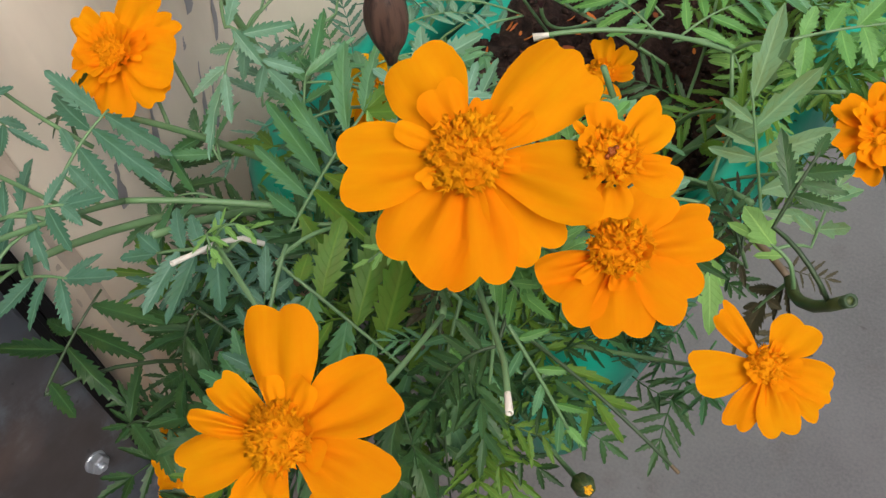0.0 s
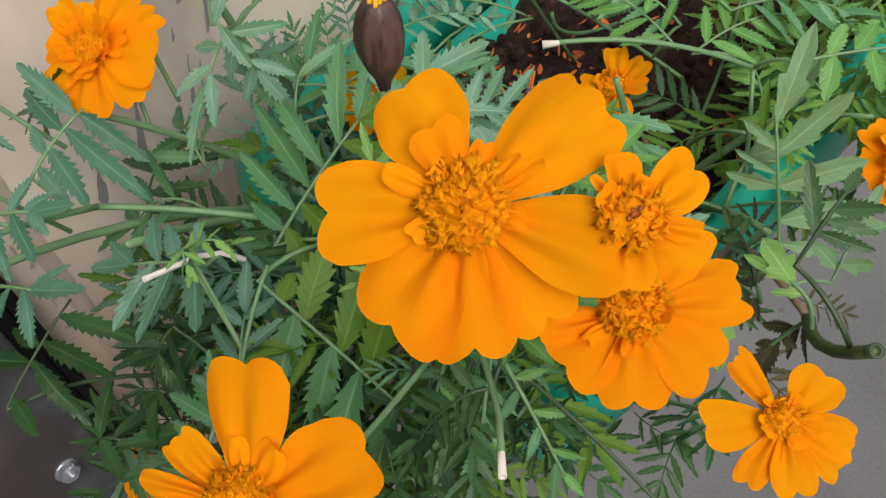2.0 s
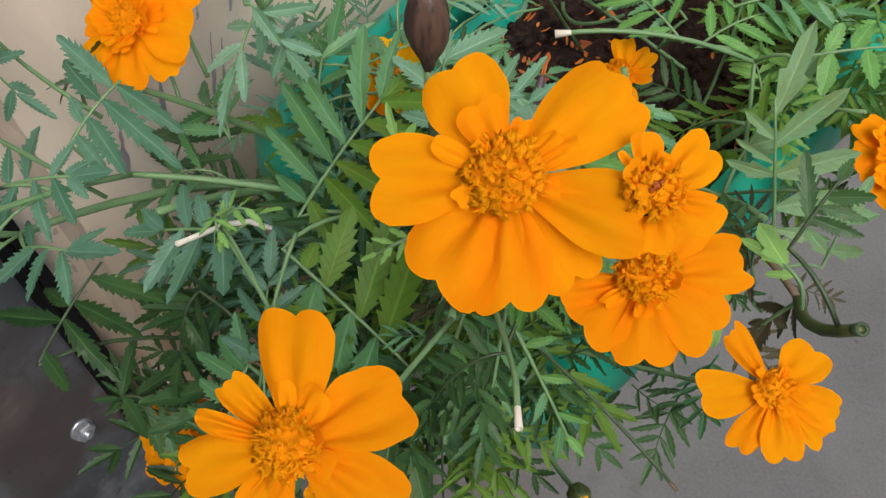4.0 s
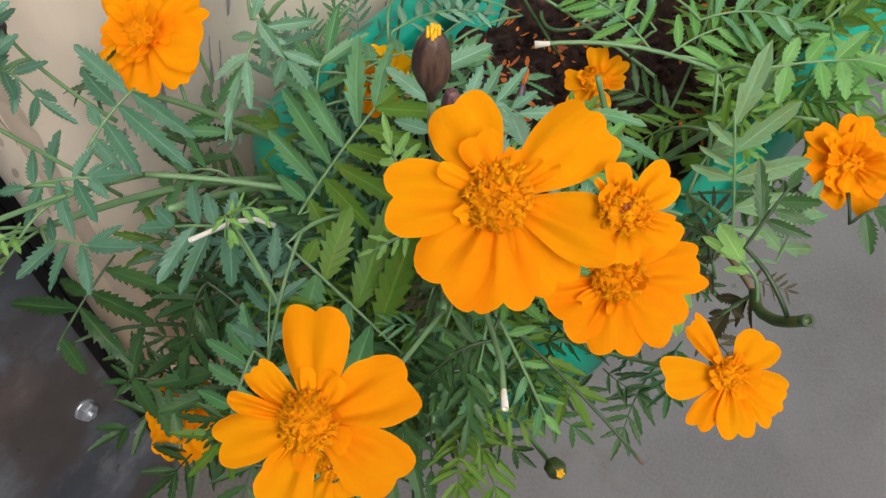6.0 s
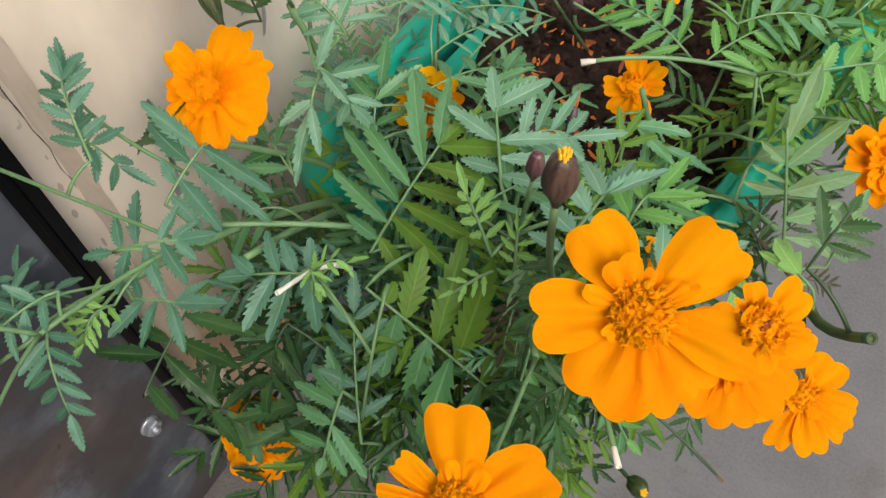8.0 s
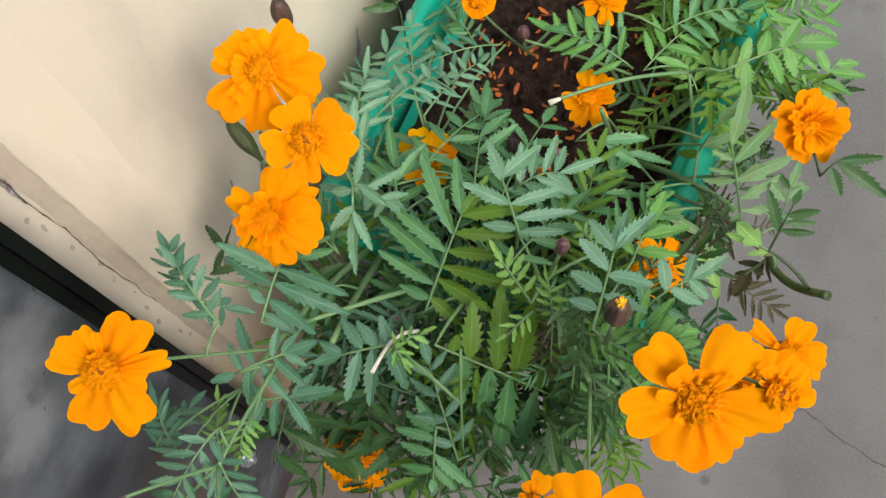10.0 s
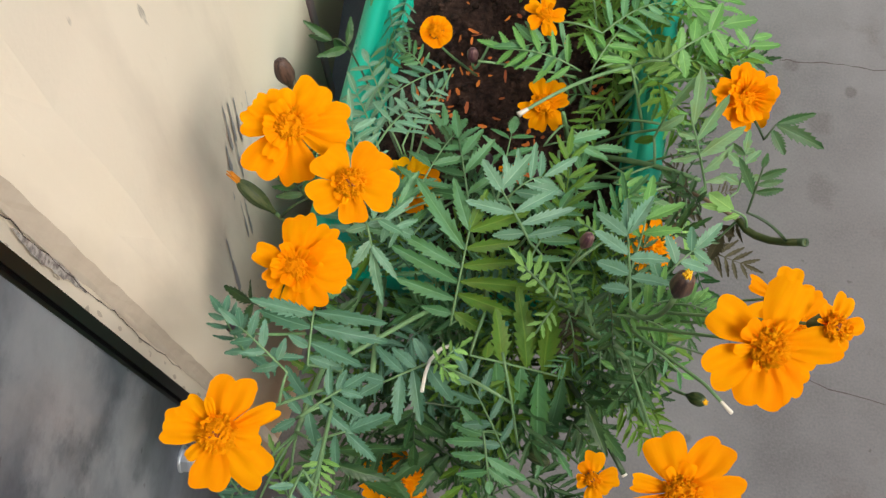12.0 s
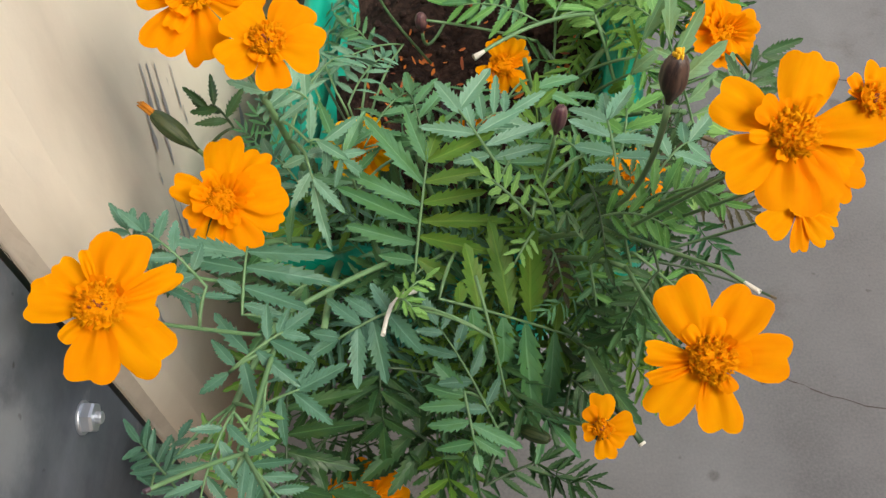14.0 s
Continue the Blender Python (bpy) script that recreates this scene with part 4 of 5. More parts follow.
# flowers
flower(MAIN, (0.3033, 0.1915, 0.5308), (0.08, -0.36, 0.92), RIGHT_B,
       ((147, 29.5, 17.5, 4), (70, 31.2, 19.5, 6), (-151, 28.2, 18.5, 6), (-94, 26.6, 21.5, 0), (-57, 26.6, 16, -4), (-24, 25.5, 14, -12), (8, 31, 15.5, 17)),
       0.0092, 110, ((-174, 16.3, 4.6, 22), (141, 16.5, 10.0, 28), (52, 17.0, 4.6, 22), (64, 15.0, 4.0, 30)), stem_from=(0.25, 0.24, 0.38), ruff=5)
flower(MAIN, (0.331, 0.2025, 0.5344), (0.20, -0.30, 0.90), RIGHT_B,
       ((69, 14.6, 10, 12), (129, 12.0, 6, 25), (4, 14.2, 7.5, 4), (-64, 12.6, 8.6, 4), (16, 12.4, 4.2, 22), (165, 10.3, 2, 30)),
       0.0054, 40, ((-30, 9, 4, 40), (100, 8, 3.5, 35)), stem_from=(0.255, 0.25, 0.38), height=0.005, throat=True, ruff=4, ruff_len=0.006)
# deep orange here stands in for shade from the flower above
flower(MAIN, (0.3272, 0.2148, 0.485), (0.15, -0.30, 0.93), RIGHT_B,
       ((41, 23.6, 14.5, 8), (-9, 21.0, 16, 2), (-61, 21.0, 15, -2), (-110, 20.5, 17, 0), (-136, 20.8, 8, 8), (85, 18, 13, 10), (139, 17, 12.5, 12)),
       0.0075, 75, ((-65, 12, 4.5, 22),), PETAL_DEEP, stem_from=(0.25, 0.25, 0.36), ruff=5)
flower(MAIN, (0.3577, 0.2682, 0.3713), (0.25, -0.28, 0.92), RIGHT_B,
       ((158, 25.4, 9, 14), (75, 20.6, 16, 8), (11, 23.4, 13.5, 4), (-13, 24.0, 10.5, 0), (-52, 24, 14.6, 2), (-90, 24.4, 11, -2), (-143, 26.2, 16, 6)),
       0.007, 45, ((-115, 10, 5, 40), (20, 12, 6, 30), (-40, 11, 5, 30)), stem_from=(0.27, 0.27, 0.31), height=0.004, ruff=6)
flower(MAIN, (0.279, 0.1339, 0.4724), (0.05, -0.32, 0.94), RIGHT_B,
       ((117, 33, 18.5, 29), (55, 31, 19, 8), (1, 30.2, 17.5, 4), (-81, 26.4, 16, -2), (-136, 28.4, 15, 3), (-162, 25.4, 5.6, 12), (172, 24.2, 8.8, 9), (-102, 19, 5, -6)),
       0.0092, 100, ((85, 16, 8, 30), (5, 15, 7, 24), (-60, 14, 6, 20), (128, 15, 6, 26)), stem_from=(0.2614, 0.2136, 0.4036), ruff=7)
flower(LEFT, (0.0687, 0.2476, 0.4144), (0.22, -0.42, 0.88), RIGHT_B,
       ((90, 29.8, 18, 12), (53, 30.5, 13, 4), (15, 30.3, 24, 12), (-16, 29.8, 16, 0), (-62, 26.8, 18, 0), (-109, 24, 14, -2), (163, 25.4, 13, 6), (-150, 20, 11, 2)),
       0.0088, 70, ((120, 17, 7, 24), (40, 18, 9, 22)), stem_from=(0.078, 0.25, 0.37), ruff=20, ruff_len=0.013)
flower(LEFT, (0.1086, 0.2623, 0.5083), (0.12, -0.36, 0.92), RIGHT_B,
       ((139, 20, 19, 8), (53, 21.8, 18.5, 8), (-9, 22.2, 20, 5), (-81, 20.4, 13.5, -2), (-149, 21.5, 17, 4)),
       0.0068, 55, ((-130, 10.5, 5.2, 16), (-60, 11, 4, 18)), stem_from=(0.092, 0.29, 0.44), ruff=4, ruff_len=0.008, throat=True)
flower(LEFT, (0.0741, 0.2905, 0.5094), (0.10, -0.38, 0.91), RIGHT_B,
       ((57, 25.8, 19, 12), (9, 30.3, 19, 8), (-17, 30.5, 16, -2), (-77, 30, 18, -2), (-122, 30.3, 19, 2), (-177, 24, 12.5, 8), (151, 21.5, 12.5, 10), (110, 19, 12, 14)),
       0.0088, 80, ((-127, 14, 6.6, 20), (-116, 19.5, 9.5, 12), (30, 16, 8, 24)), stem_from=(0.088, 0.30, 0.44), ruff=9, ruff_len=0.011)
flower(LEFT, (0.0682, 0.1332, 0.521), (0.18, -0.30, 0.93), RIGHT_B,
       ((76, 25.2, 19.5, 8), (26, 27.9, 8.5, 8), (2, 18.5, 14, 0), (-41, 29, 18, 2), (-95, 26, 17, 0), (175, 24, 15, 8), (142, 20.5, 12, 10), (-135, 17, 6, 4)),
       0.0090, 85, ((106, 21, 4, 38),), stem_from=(0.10, 0.19, 0.38), ruff=7, ruff_len=0.008, throat=True)
flower(RIGHT, (0.3485, 0.432, 0.3247), (0.30, -0.45, 0.80), RIGHT_B,
       ((113, 24.4, 15.5, 14), (73, 21, 16, 8), (23, 27, 16, 2), (-5, 23, 14, 8), (-36, 26.3, 14, 0), (-94, 23.4, 16, 6), (164, 25.3, 14, 10), (-124, 20, 15, 2), (-160, 22, 13, 0)),
       0.0085, 40, (), PETAL_DEEP, stem_from=(0.315, 0.42, 0.31), ruff=20, ruff_len=0.015)
flower(MAIN, (0.2502, 0.1514, 0.3574), (0.05, -0.35, 0.93), RIGHT_B,
       ((87, 16.7, 12, 8), (125, 12, 8, 8), (13, 15.8, 11, 6), (-30, 13, 8.5, 0), (-82, 14, 10.5, 2), (-169, 9.4, 8.5, 8)),
       0.0042, 34, (), stem_from=(0.215, 0.19, 0.30), height=0.004, throat=True, ruff=4, ruff_len=0.005)
flower(LEFT, (0.125, 0.151, 0.246), (0.05, -0.55, 0.83), RIGHT_B,
       tuple((a, 24, 16, 8 - 8 * (i % 3)) for i, a in enumerate(range(0, 360, 45))),
       0.009, 50, (), stem_from=(0.12, 0.23, 0.30), ruff=12, ruff_len=0.013)
flower(RIGHT, (0.208, 0.422, 0.309), (-0.15, -0.35, 0.90), RIGHT_B,
       ((60, 20, 13, 20), (110, 20, 12, 30), (200, 18, 12, 10), (255, 19, 13, 5), (310, 19, 12, 8), (15, 18, 9, 20)),
       0.007, 40, (), stem_from=(0.235, 0.41, 0.29))
flower(LEFT, (0.121, 0.341, 0.331), (0.1, -0.5, 0.85), RIGHT_B,
       tuple((a, 20, 13, 8) for a in range(20, 380, 52)), 0.007, 40, (), PETAL_YELLOW, stem_from=(0.105, 0.335, 0.28), ruff=5)
flower(MAIN, (0.281, 0.308, 0.340), (0.25, -0.2, 0.92), RIGHT_B,
       tuple((a, 19, 12, 8) for a in range(20, 380, 60)), 0.006, 40, (), stem_from=(0.22, 0.28, 0.32), ruff=4)
flower(REAR, (0.130, 0.432, 0.380), (0.05, -0.25, 0.95), RIGHT_B,
       tuple((a, 11, 8, 10 - 6 * (i % 2)) for i, a in enumerate(range(0, 360, 40))), 0.0045, 30, (), stem_from=(0.155, 0.47, 0.26), height=0.004, ruff=5, ruff_len=0.006)
flower(REAR, (0.202, 0.47, 0.352), (0.05, -0.25, 0.95), RIGHT_B,
       ((80, 14, 10, 10), (150, 14, 10, 10), (220, 14, 10, 10), (290, 15, 10, 0), (0, 14, 10, 10)), 0.005, 34, (), stem_from=(0.20, 0.54, 0.29), height=0.004)

flower(LEFT, (0.078, 0.066, 0.440), (0.15, -0.30, 0.93), RIGHT_B,
       ((70, 23, 17, 8), (20, 22, 14, 8), (-40, 23, 17, 2), (265, 22, 16, 2), (180, 22, 16, 8), (128, 20, 14, 10)),
       0.0085, 70, (), stem_from=(0.099, 0.114, 0.430))

# buds
bud(MAIN, (0.2655, 0.216, 0.546), (0.02, 0.10, 1.0), 0.0185, 0.0105, BUD_BROWN, BUD_TIP, (0.256, 0.248, 0.40), "brown-purple bud with a yellow tip")
bud(MAIN, (0.2313, 0.2647, 0.4597), (0.10, 0.0, 1.0), 0.0160, 0.0074, BUD_PLUM, BUD_PLUM, (0.215, 0.265, 0.35), "closed plum-coloured bud", False)
bud(LEFT, (0.030, 0.292, 0.428), (-0.80, 0.45, 0.60), 0.023, 0.0100, BUD_GREEN, BUD_TIP_ORANGE, (0.078, 0.268, 0.37), "green bud opening at its orange tip", crown=0.32)
bud(LEFT, (0.0582, 0.3371, 0.4914), (-0.15, 0.15, 1.0), 0.0185, 0.0105, BUD_BROWN, BUD_BROWN, (0.088, 0.30, 0.41), "closed brown-purple bud", False)
bud(MAIN, (0.3197, 0.2085, 0.336), (0.48, -0.36, 0.75), 0.0140, 0.0088, BUD_GREEN, BUD_TIP, (0.245, 0.245, 0.31), "dark green bud with a yellow tip")
bud(MAIN, (0.228, 0.166, 0.304), (0.75, -0.35, 0.1), 0.017, 0.0085, BUD_GREEN, BUD_BROWN, (0.20, 0.20, 0.30), "dark green closed bud", False)
bud(REAR, (0.153, 0.451, 0.330), (0.0, 0.05, 1.0), 0.0135, 0.0085, BUD_PLUM, BUD_PLUM, (0.165, 0.50, 0.27), "small plum bud", False)
bud(LEFT, (0.045, 0.20, 0.448), (-0.2, -0.1, 1.0), 0.006, 0.0055, STEM_PURPLE, STEM_PURPLE, (0.075, 0.215, 0.39), "tiny dark bud", False)

# snapped stems
cut_stem(LEFT, [Vector(p) for p in ((0.1600, 0.2215, 0.3680), (0.1540, 0.2170, 0.3735), (0.1490, 0.2090, 0.3770), (0.1472, 0.2000, 0.3800), (0.1468, 0.1890, 0.3860))], 0.0011, "snapped stem bleached pale at the end", STEM_WHITE, STEM_WHITE)
stem(RIGHT, bow((0.235, 0.489, 0.288), (0.2665, 0.4467, 0.3298), 0.004), 0.0015, 0.0013)
stem(RIGHT, bow((0.283, 0.418, 0.286), (0.2665, 0.4467, 0.3298), 0.003), 0.0013, 0.0011)
cut_stem(RIGHT, bow((0.2665, 0.4467, 0.3298), (0.1901, 0.3875, 0.3575), 0.009), 0.0012, "long green stem snapped at its pale tip", bleach=0.6, flare=1.75)
stem(RIGHT, bow((0.230, 0.452, 0.300), (0.158, 0.437, 0.338), 0.002), 0.0011, 0.0009)
stem(RIGHT, bow((0.303, 0.362, 0.318), (0.3436, 0.3375, 0.3253), 0.003), 0.0013, 0.0017, STEM_BROWN)
cut_stem(RIGHT, [Vector(p) for p in ((0.3436, 0.3375, 0.3253), (0.3478, 0.3305, 0.3270), (0.3530, 0.3240, 0.3330), (0.3590, 0.3170, 0.3440), (0.3655, 0.3110, 0.3580), (0.3718, 0.3064, 0.3721))], 0.0025, "thick dark green stem cut off", STEM_DARK, STEM_OLIVE)
cut_stem(MAIN, bow((0.235, 0.225, 0.30), (0.276, 0.164, 0.304), 0.006), 0.0019, "dark green stem cut with a pale ring", STEM_WHITE, STEM_DARK, bleach=0.04)
cut_stem(MAIN, [Vector(p) for p in ((0.2500, 0.2440, 0.3920), (0.2660, 0.2290, 0.4040), (0.2791, 0.2167, 0.4134), (0.2890, 0.2074, 0.4207), (0.2992, 0.1972, 0.4293), (0.3108, 0.1823, 0.4365))], 0.0010, "slanting stem with a bleached broken end", bleach=0.35, flare=1.2)
cut_stem(MAIN, bow((0.255, 0.24, 0.37), (0.345, 0.228, 0.345), 0.008), 0.0007, "thin drooping stem with a frayed end", STEM_BROWN, STEM_DARK)
stem(MAIN, bow((0.191, 0.212, 0.400), (0.205, 0.165, 0.365), 0.006), 0.0009, 0.0007)
stem(LEFT, bow((0.145, 0.247, 0.355), (0.098, 0.205, 0.378), 0.002), 0.0016, 0.0014)
stem(LEFT, bow((0.098, 0.205, 0.378), (0.099, 0.114, 0.430), 0.004), 0.0014, 0.0011)
cut_stem(LEFT, bow((0.099, 0.114, 0.430), (0.076, 0.086, 0.470), 0.002), 0.0009, "thin snapped stem with a dark end", STEM_PURPLE)
stem(LEFT, bow((0.099, 0.114, 0.430), (0.122, 0.080, 0.452), 0.002), 0.0010, 0.0008)

# thin bare stems over the soil
for a, b, r in (((0.235, 0.42, 0.232), (0.30, 0.40, 0.33), 0.0009), ((0.235, 0.43, 0.232), (0.235, 0.50, 0.34), 0.0008), ((0.235, 0.44, 0.232), (0.285, 0.395, 0.345), 0.0010), ((0.235, 0.43, 0.232), (0.27, 0.37, 0.31), 0.0008),
                ((0.238, 0.46, 0.232), (0.325, 0.44, 0.335), 0.0010), ((0.24, 0.47, 0.232), (0.30, 0.53, 0.33), 0.0008), ((0.235, 0.40, 0.235), (0.33, 0.355, 0.32), 0.0012), ((0.234, 0.39, 0.235), (0.335, 0.385, 0.34), 0.0008)):
    stem(RIGHT, bow(a, b, 0.012, ((b[1] - a[1]) * 0.12, 0, 0)), r * 1.3, r, note=False)

for pts in (((0.2205, 0.3856, 0.3106), (0.2215, 0.3800, 0.3030), (0.2239, 0.3753, 0.2967), (0.2280, 0.3715, 0.2850), (0.2339, 0.3697, 0.2764), (0.2443, 0.3638, 0.2893)),
            ((0.2474, 0.4072, 0.2632), (0.2400, 0.3960, 0.2700), (0.2365, 0.3860, 0.2700), (0.2367, 0.3780, 0.2655))):
    stem(RIGHT, pts, 0.0010, 0.0007, note=False)

# spent flower heads and dry petals in the foliage
for tip_at, way_to, long, wide in (((0.2024, 0.3566, 0.3640), (-0.15, 0.65, 0.7), 0.027, 0.0050), ((0.1860, 0.3420, 0.3600), (-0.1, 0.5, 0.9), 0.020, 0.0065), ((0.1700, 0.3680, 0.3330), (-0.1, 0.1, 1.0), 0.014, 0.0075)):
    bud(MAIN, tip_at, way_to, long, wide, STEM_PURPLE, DRY_PETAL if long > 0.025 else STEM_PURPLE, (0.19, 0.31, 0.29), "spent purple-brown seed head", crown=0.3)
flower(MAIN, (0.190, 0.358, 0.328), (0.1, -0.4, 0.9), RIGHT_B, ((28, 15, 4, 20), (-5, 14, 3.5, 8), (170, 11, 4, 10), (225, 12, 5, 6), (300, 9, 3, 12)), 0.003, 10, (), DRY_PETAL, stem_from=(0.19, 0.33, 0.29), ruff=3, ruff_len=0.006)

# leaves seen one by one
# olive on the right leaflets paints in how they face away from the light
frond(MAIN, (0.158, 0.237, 0.357), (0.165, 0.290, 0.385), (-0.02, -0.46, 0.89), LEAF,
      ((0.79, -47, 54.2, 11.4), (0.60, -71, 47.1, 10.2), (0.44, -72, 48.2, 10.8), (0.27, -82, 39.5, 10.2), (0.12, -89, 20.0, 8.3), (1.00, -28, 33.6, 10.2), (1.00, 14, 27.6, 9.0), (1.00, 60, 39.1, 10.9), (0.81, 71, 33.8, 9.6), (0.62, 73, 34.8, 9.6), (0.46, 83, 48.8, 10.1), (0.33, 96, 39.3, 10.7), (0.14, 112, 24.9, 10.1)), LEAF_OLIVE)
frond(MAIN, (0.172, 0.216, 0.370), (0.246, 0.217, 0.320), (0.48, -0.59, 0.65), LEAF_OLIVE,
      ((0.27, -118, 33.9, 14.8), (0.48, -116, 51.1, 16.0), (0.63, -115, 56.7, 16.3), (0.81, -101, 36.1, 16.8), (0.14, -113, 12.1, 9.7), (0.22, 64, 32.2, 15.0), (0.43, 62, 44.4, 14.7), (0.59, 65, 60.2, 15.9), (0.80, 67, 57.6, 12.9), (0.99, 26, 32.5, 9.7)), LEAF)
frond(MAIN, (0.184, 0.175, 0.348), (0.190, 0.148, 0.332), (0.07, -0.49, 0.87), LEAF,
      ((0.00, 145, 21.7, 9.6), (0.07, 111, 20.3, 9.0), (0.22, 99, 23.9, 8.4), (0.50, 90, 21.9, 8.4), (0.82, 89, 19.8, 7.9), (0.53, -52, 28.5, 9.0), (0.74, -49, 18.6, 7.9), (0.98, -1, 9.2, 6.2)))
frond(LEFT, (0.151, 0.210, 0.371), (0.122, 0.195, 0.368), (0.04, -0.27, 0.96), LEAF_BLUE,
      ((0.12, 82, 17.6, 8.5), (0.35, 65, 19.0, 8.5), (0.59, 63, 23.5, 8.5), (0.96, 35, 15.6, 7.9), (1.00, -4, 17.2, 8.6), (0.65, -62, 30.6, 10.0), (0.41, -77, 33.4, 11.1), (0.15, -101, 27.4, 11.2)))
frond(LEFT, (0.080, 0.195, 0.395), (0.081, 0.227, 0.405), (0.09, -0.3, 0.95), LEAF_BLUE,
      ((0.92, 92, 43.1, 9.5), (0.67, 97, 45.0, 10.5), (0.38, 107, 33.3, 10.3), (0.14, 104, 21.2, 7.6), (0.87, -84, 37.6, 10.6), (0.64, -83, 32.0, 10.5), (0.30, -68, 13.8, 7.0)))
frond(LEFT, (0.079, 0.163, 0.400), (0.103, 0.181, 0.405), (0.03, -0.3, 0.95), LEAF_BLUE,
      ((0.73, -59, 17.6, 6.2), (0.91, -35, 13.3, 6.3), (1.00, 3, 17.9, 8.0), (0.95, 46, 13.9, 6.2), (0.76, 65, 23.0, 8.1), (0.51, 80, 25.8, 8.6), (0.27, 111, 20.7, 8.6), (0.40, -99, 29.0, 8.6), (0.13, -98, 17.1, 6.6), (0.00, -178, 17.0, 6.8)))
frond(LEFT, (0.087, 0.155, 0.375), (0.108, 0.163, 0.380), (-0.1, -0.35, 0.93), LEAF_BLUE,
      ((0.92, -1, 27.2, 10.2), (0.84, 60, 24.9, 8.4), (0.58, 111, 23.1, 7.1), (0.27, 129, 23.6, 8.9), (0.97, -41, 17.7, 6.7), (0.20, -121, 13.2, 6.3)))
# low fronds: shade from the leaves above is carried by the dark colour
frond(LEFT, (0.095, 0.128, 0.325), (0.094, 0.176, 0.345), (0, -0.39, 0.92), LEAF_DARK_SHADE,
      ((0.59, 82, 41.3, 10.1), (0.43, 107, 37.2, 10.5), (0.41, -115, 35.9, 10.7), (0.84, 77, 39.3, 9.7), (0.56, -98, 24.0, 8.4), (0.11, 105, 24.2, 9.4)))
frond(MAIN, (0.173, 0.161, 0.300), (0.142, 0.177, 0.306), (0.03, -0.3, 0.95), LEAF_DARK_SHADE,
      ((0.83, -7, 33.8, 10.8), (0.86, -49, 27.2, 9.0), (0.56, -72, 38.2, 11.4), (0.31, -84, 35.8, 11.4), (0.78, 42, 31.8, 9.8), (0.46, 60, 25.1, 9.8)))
frond(MAIN, (0.193, 0.144, 0.295), (0.224, 0.163, 0.281), (0.4, 0.02, 0.92), LEAF_DARK_SHADE,
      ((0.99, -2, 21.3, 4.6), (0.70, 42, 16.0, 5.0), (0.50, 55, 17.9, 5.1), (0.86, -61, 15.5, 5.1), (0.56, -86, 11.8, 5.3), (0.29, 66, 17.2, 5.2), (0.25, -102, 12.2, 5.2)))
frond(MAIN, (0.256, 0.230, 0.446), (0.255, 0.278, 0.432), (-0.01, 0.28, 0.96), LEAF_SHEEN,
      ((0.97, -45, 26.3, 9.9), (0.70, -50, 24.2, 10.1), (0.44, -68, 19.2, 11.4), (0.23, -85, 15.5, 9.8), (1.00, 2, 30.4, 8.7), (1.00, 27, 32.9, 10.2), (0.65, 80, 24.2, 10.5), (0.40, 98, 23.7, 10.1)))
frond(MAIN, (0.202, 0.285, 0.388), (0.182, 0.314, 0.398), (0.02, -0.31, 0.95), LEAF_SHEEN,
      ((0.53, -49, 30.6, 9.7), (0.92, -2, 24.6, 9.7), (1.00, 69, 28.6, 11.1), (0.53, 91, 32.4, 8.3), (0.31, 101, 35.5, 8.3), (0.10, 108, 27.7, 7.6), (0.16, -68, 20.1, 8.3)))
frond(LEFT, (0.104, 0.283, 0.405), (0.109, 0.268, 0.400), (-0.05, -0.33, 0.94), LEAF_SHEEN,
      ((0.74, 45, 20.2, 7.8), (0.97, 7, 35.8, 8.0), (0.88, -24, 25.6, 6.8), (0.19, 84, 13.7, 6.7), (0.16, -89, 14.5, 7.3)))
frond(RIGHT, (0.322, 0.359, 0.322), (0.299, 0.382, 0.382), (0.4, -0.79, 0.46), LEAF_PALE,
      ((0.88, 24, 40.0, 11.5), (0.68, 52, 36.0, 12.0), (0.47, 72, 34.7, 14.6), (0.25, 84, 29.2, 13.6), (0.71, -40, 18.9, 6.0), (0.47, -71, 21.2, 8.5), (0.55, -49, 21.3, 5.2), (0.11, 102, 24.2, 7.2), (0.07, -127, 14.2, 8.6)))
frond(RIGHT, (0.286, 0.398, 0.318), (0.293, 0.407, 0.350), (-0.07, -0.96, 0.27), LEAF_OLIVE,
      ((0.91, 6, 37.3, 9.4), (0.21, 37, 20.4, 13.0), (0.04, -142, 16.5, 12.1), (0.63, -30, 22.7, 5.4)), LEAF_PALE)
frond(RIGHT, (0.343, 0.333, 0.342), (0.331, 0.336, 0.345), (0.12, -0.41, 0.9), LEAF_LIGHT,
      ((0.68, 14, 20.7, 12.5), (0.81, -12, 19.7, 6.7), (0.27, -42, 11.7, 5.3)))
frond(RIGHT, (0.344, 0.339, 0.322), (0.333, 0.330, 0.300), (-0.43, -0.75, 0.5), LEAF_DRY,
      ((0.66, -15, 29.4, 11.7), (0.62, -116, 7.5, 5.8), (0.10, -48, 19.6, 4.0), (0.31, 34, 15.3, 6.9), (0.77, 21, 9.9, 5.0), (0.19, -23, 18.8, 4.6)))
frond(RIGHT, (0.274, 0.348, 0.325), (0.285, 0.345, 0.328), (-0.33, -0.35, 0.88), LEAF_PALE,
      ((0.29, 4, 24.2, 9.2), (0.22, -159, 6.7, 4.6)))
frond(RIGHT, (0.306, 0.343, 0.312), (0.312, 0.330, 0.305), (0.12, -0.43, 0.89), LEAF_LIGHT,
      ((0.47, -4, 31.0, 11.8), (0.19, 31, 13.4, 7.2), (0.21, -27, 14.0, 7.0)))
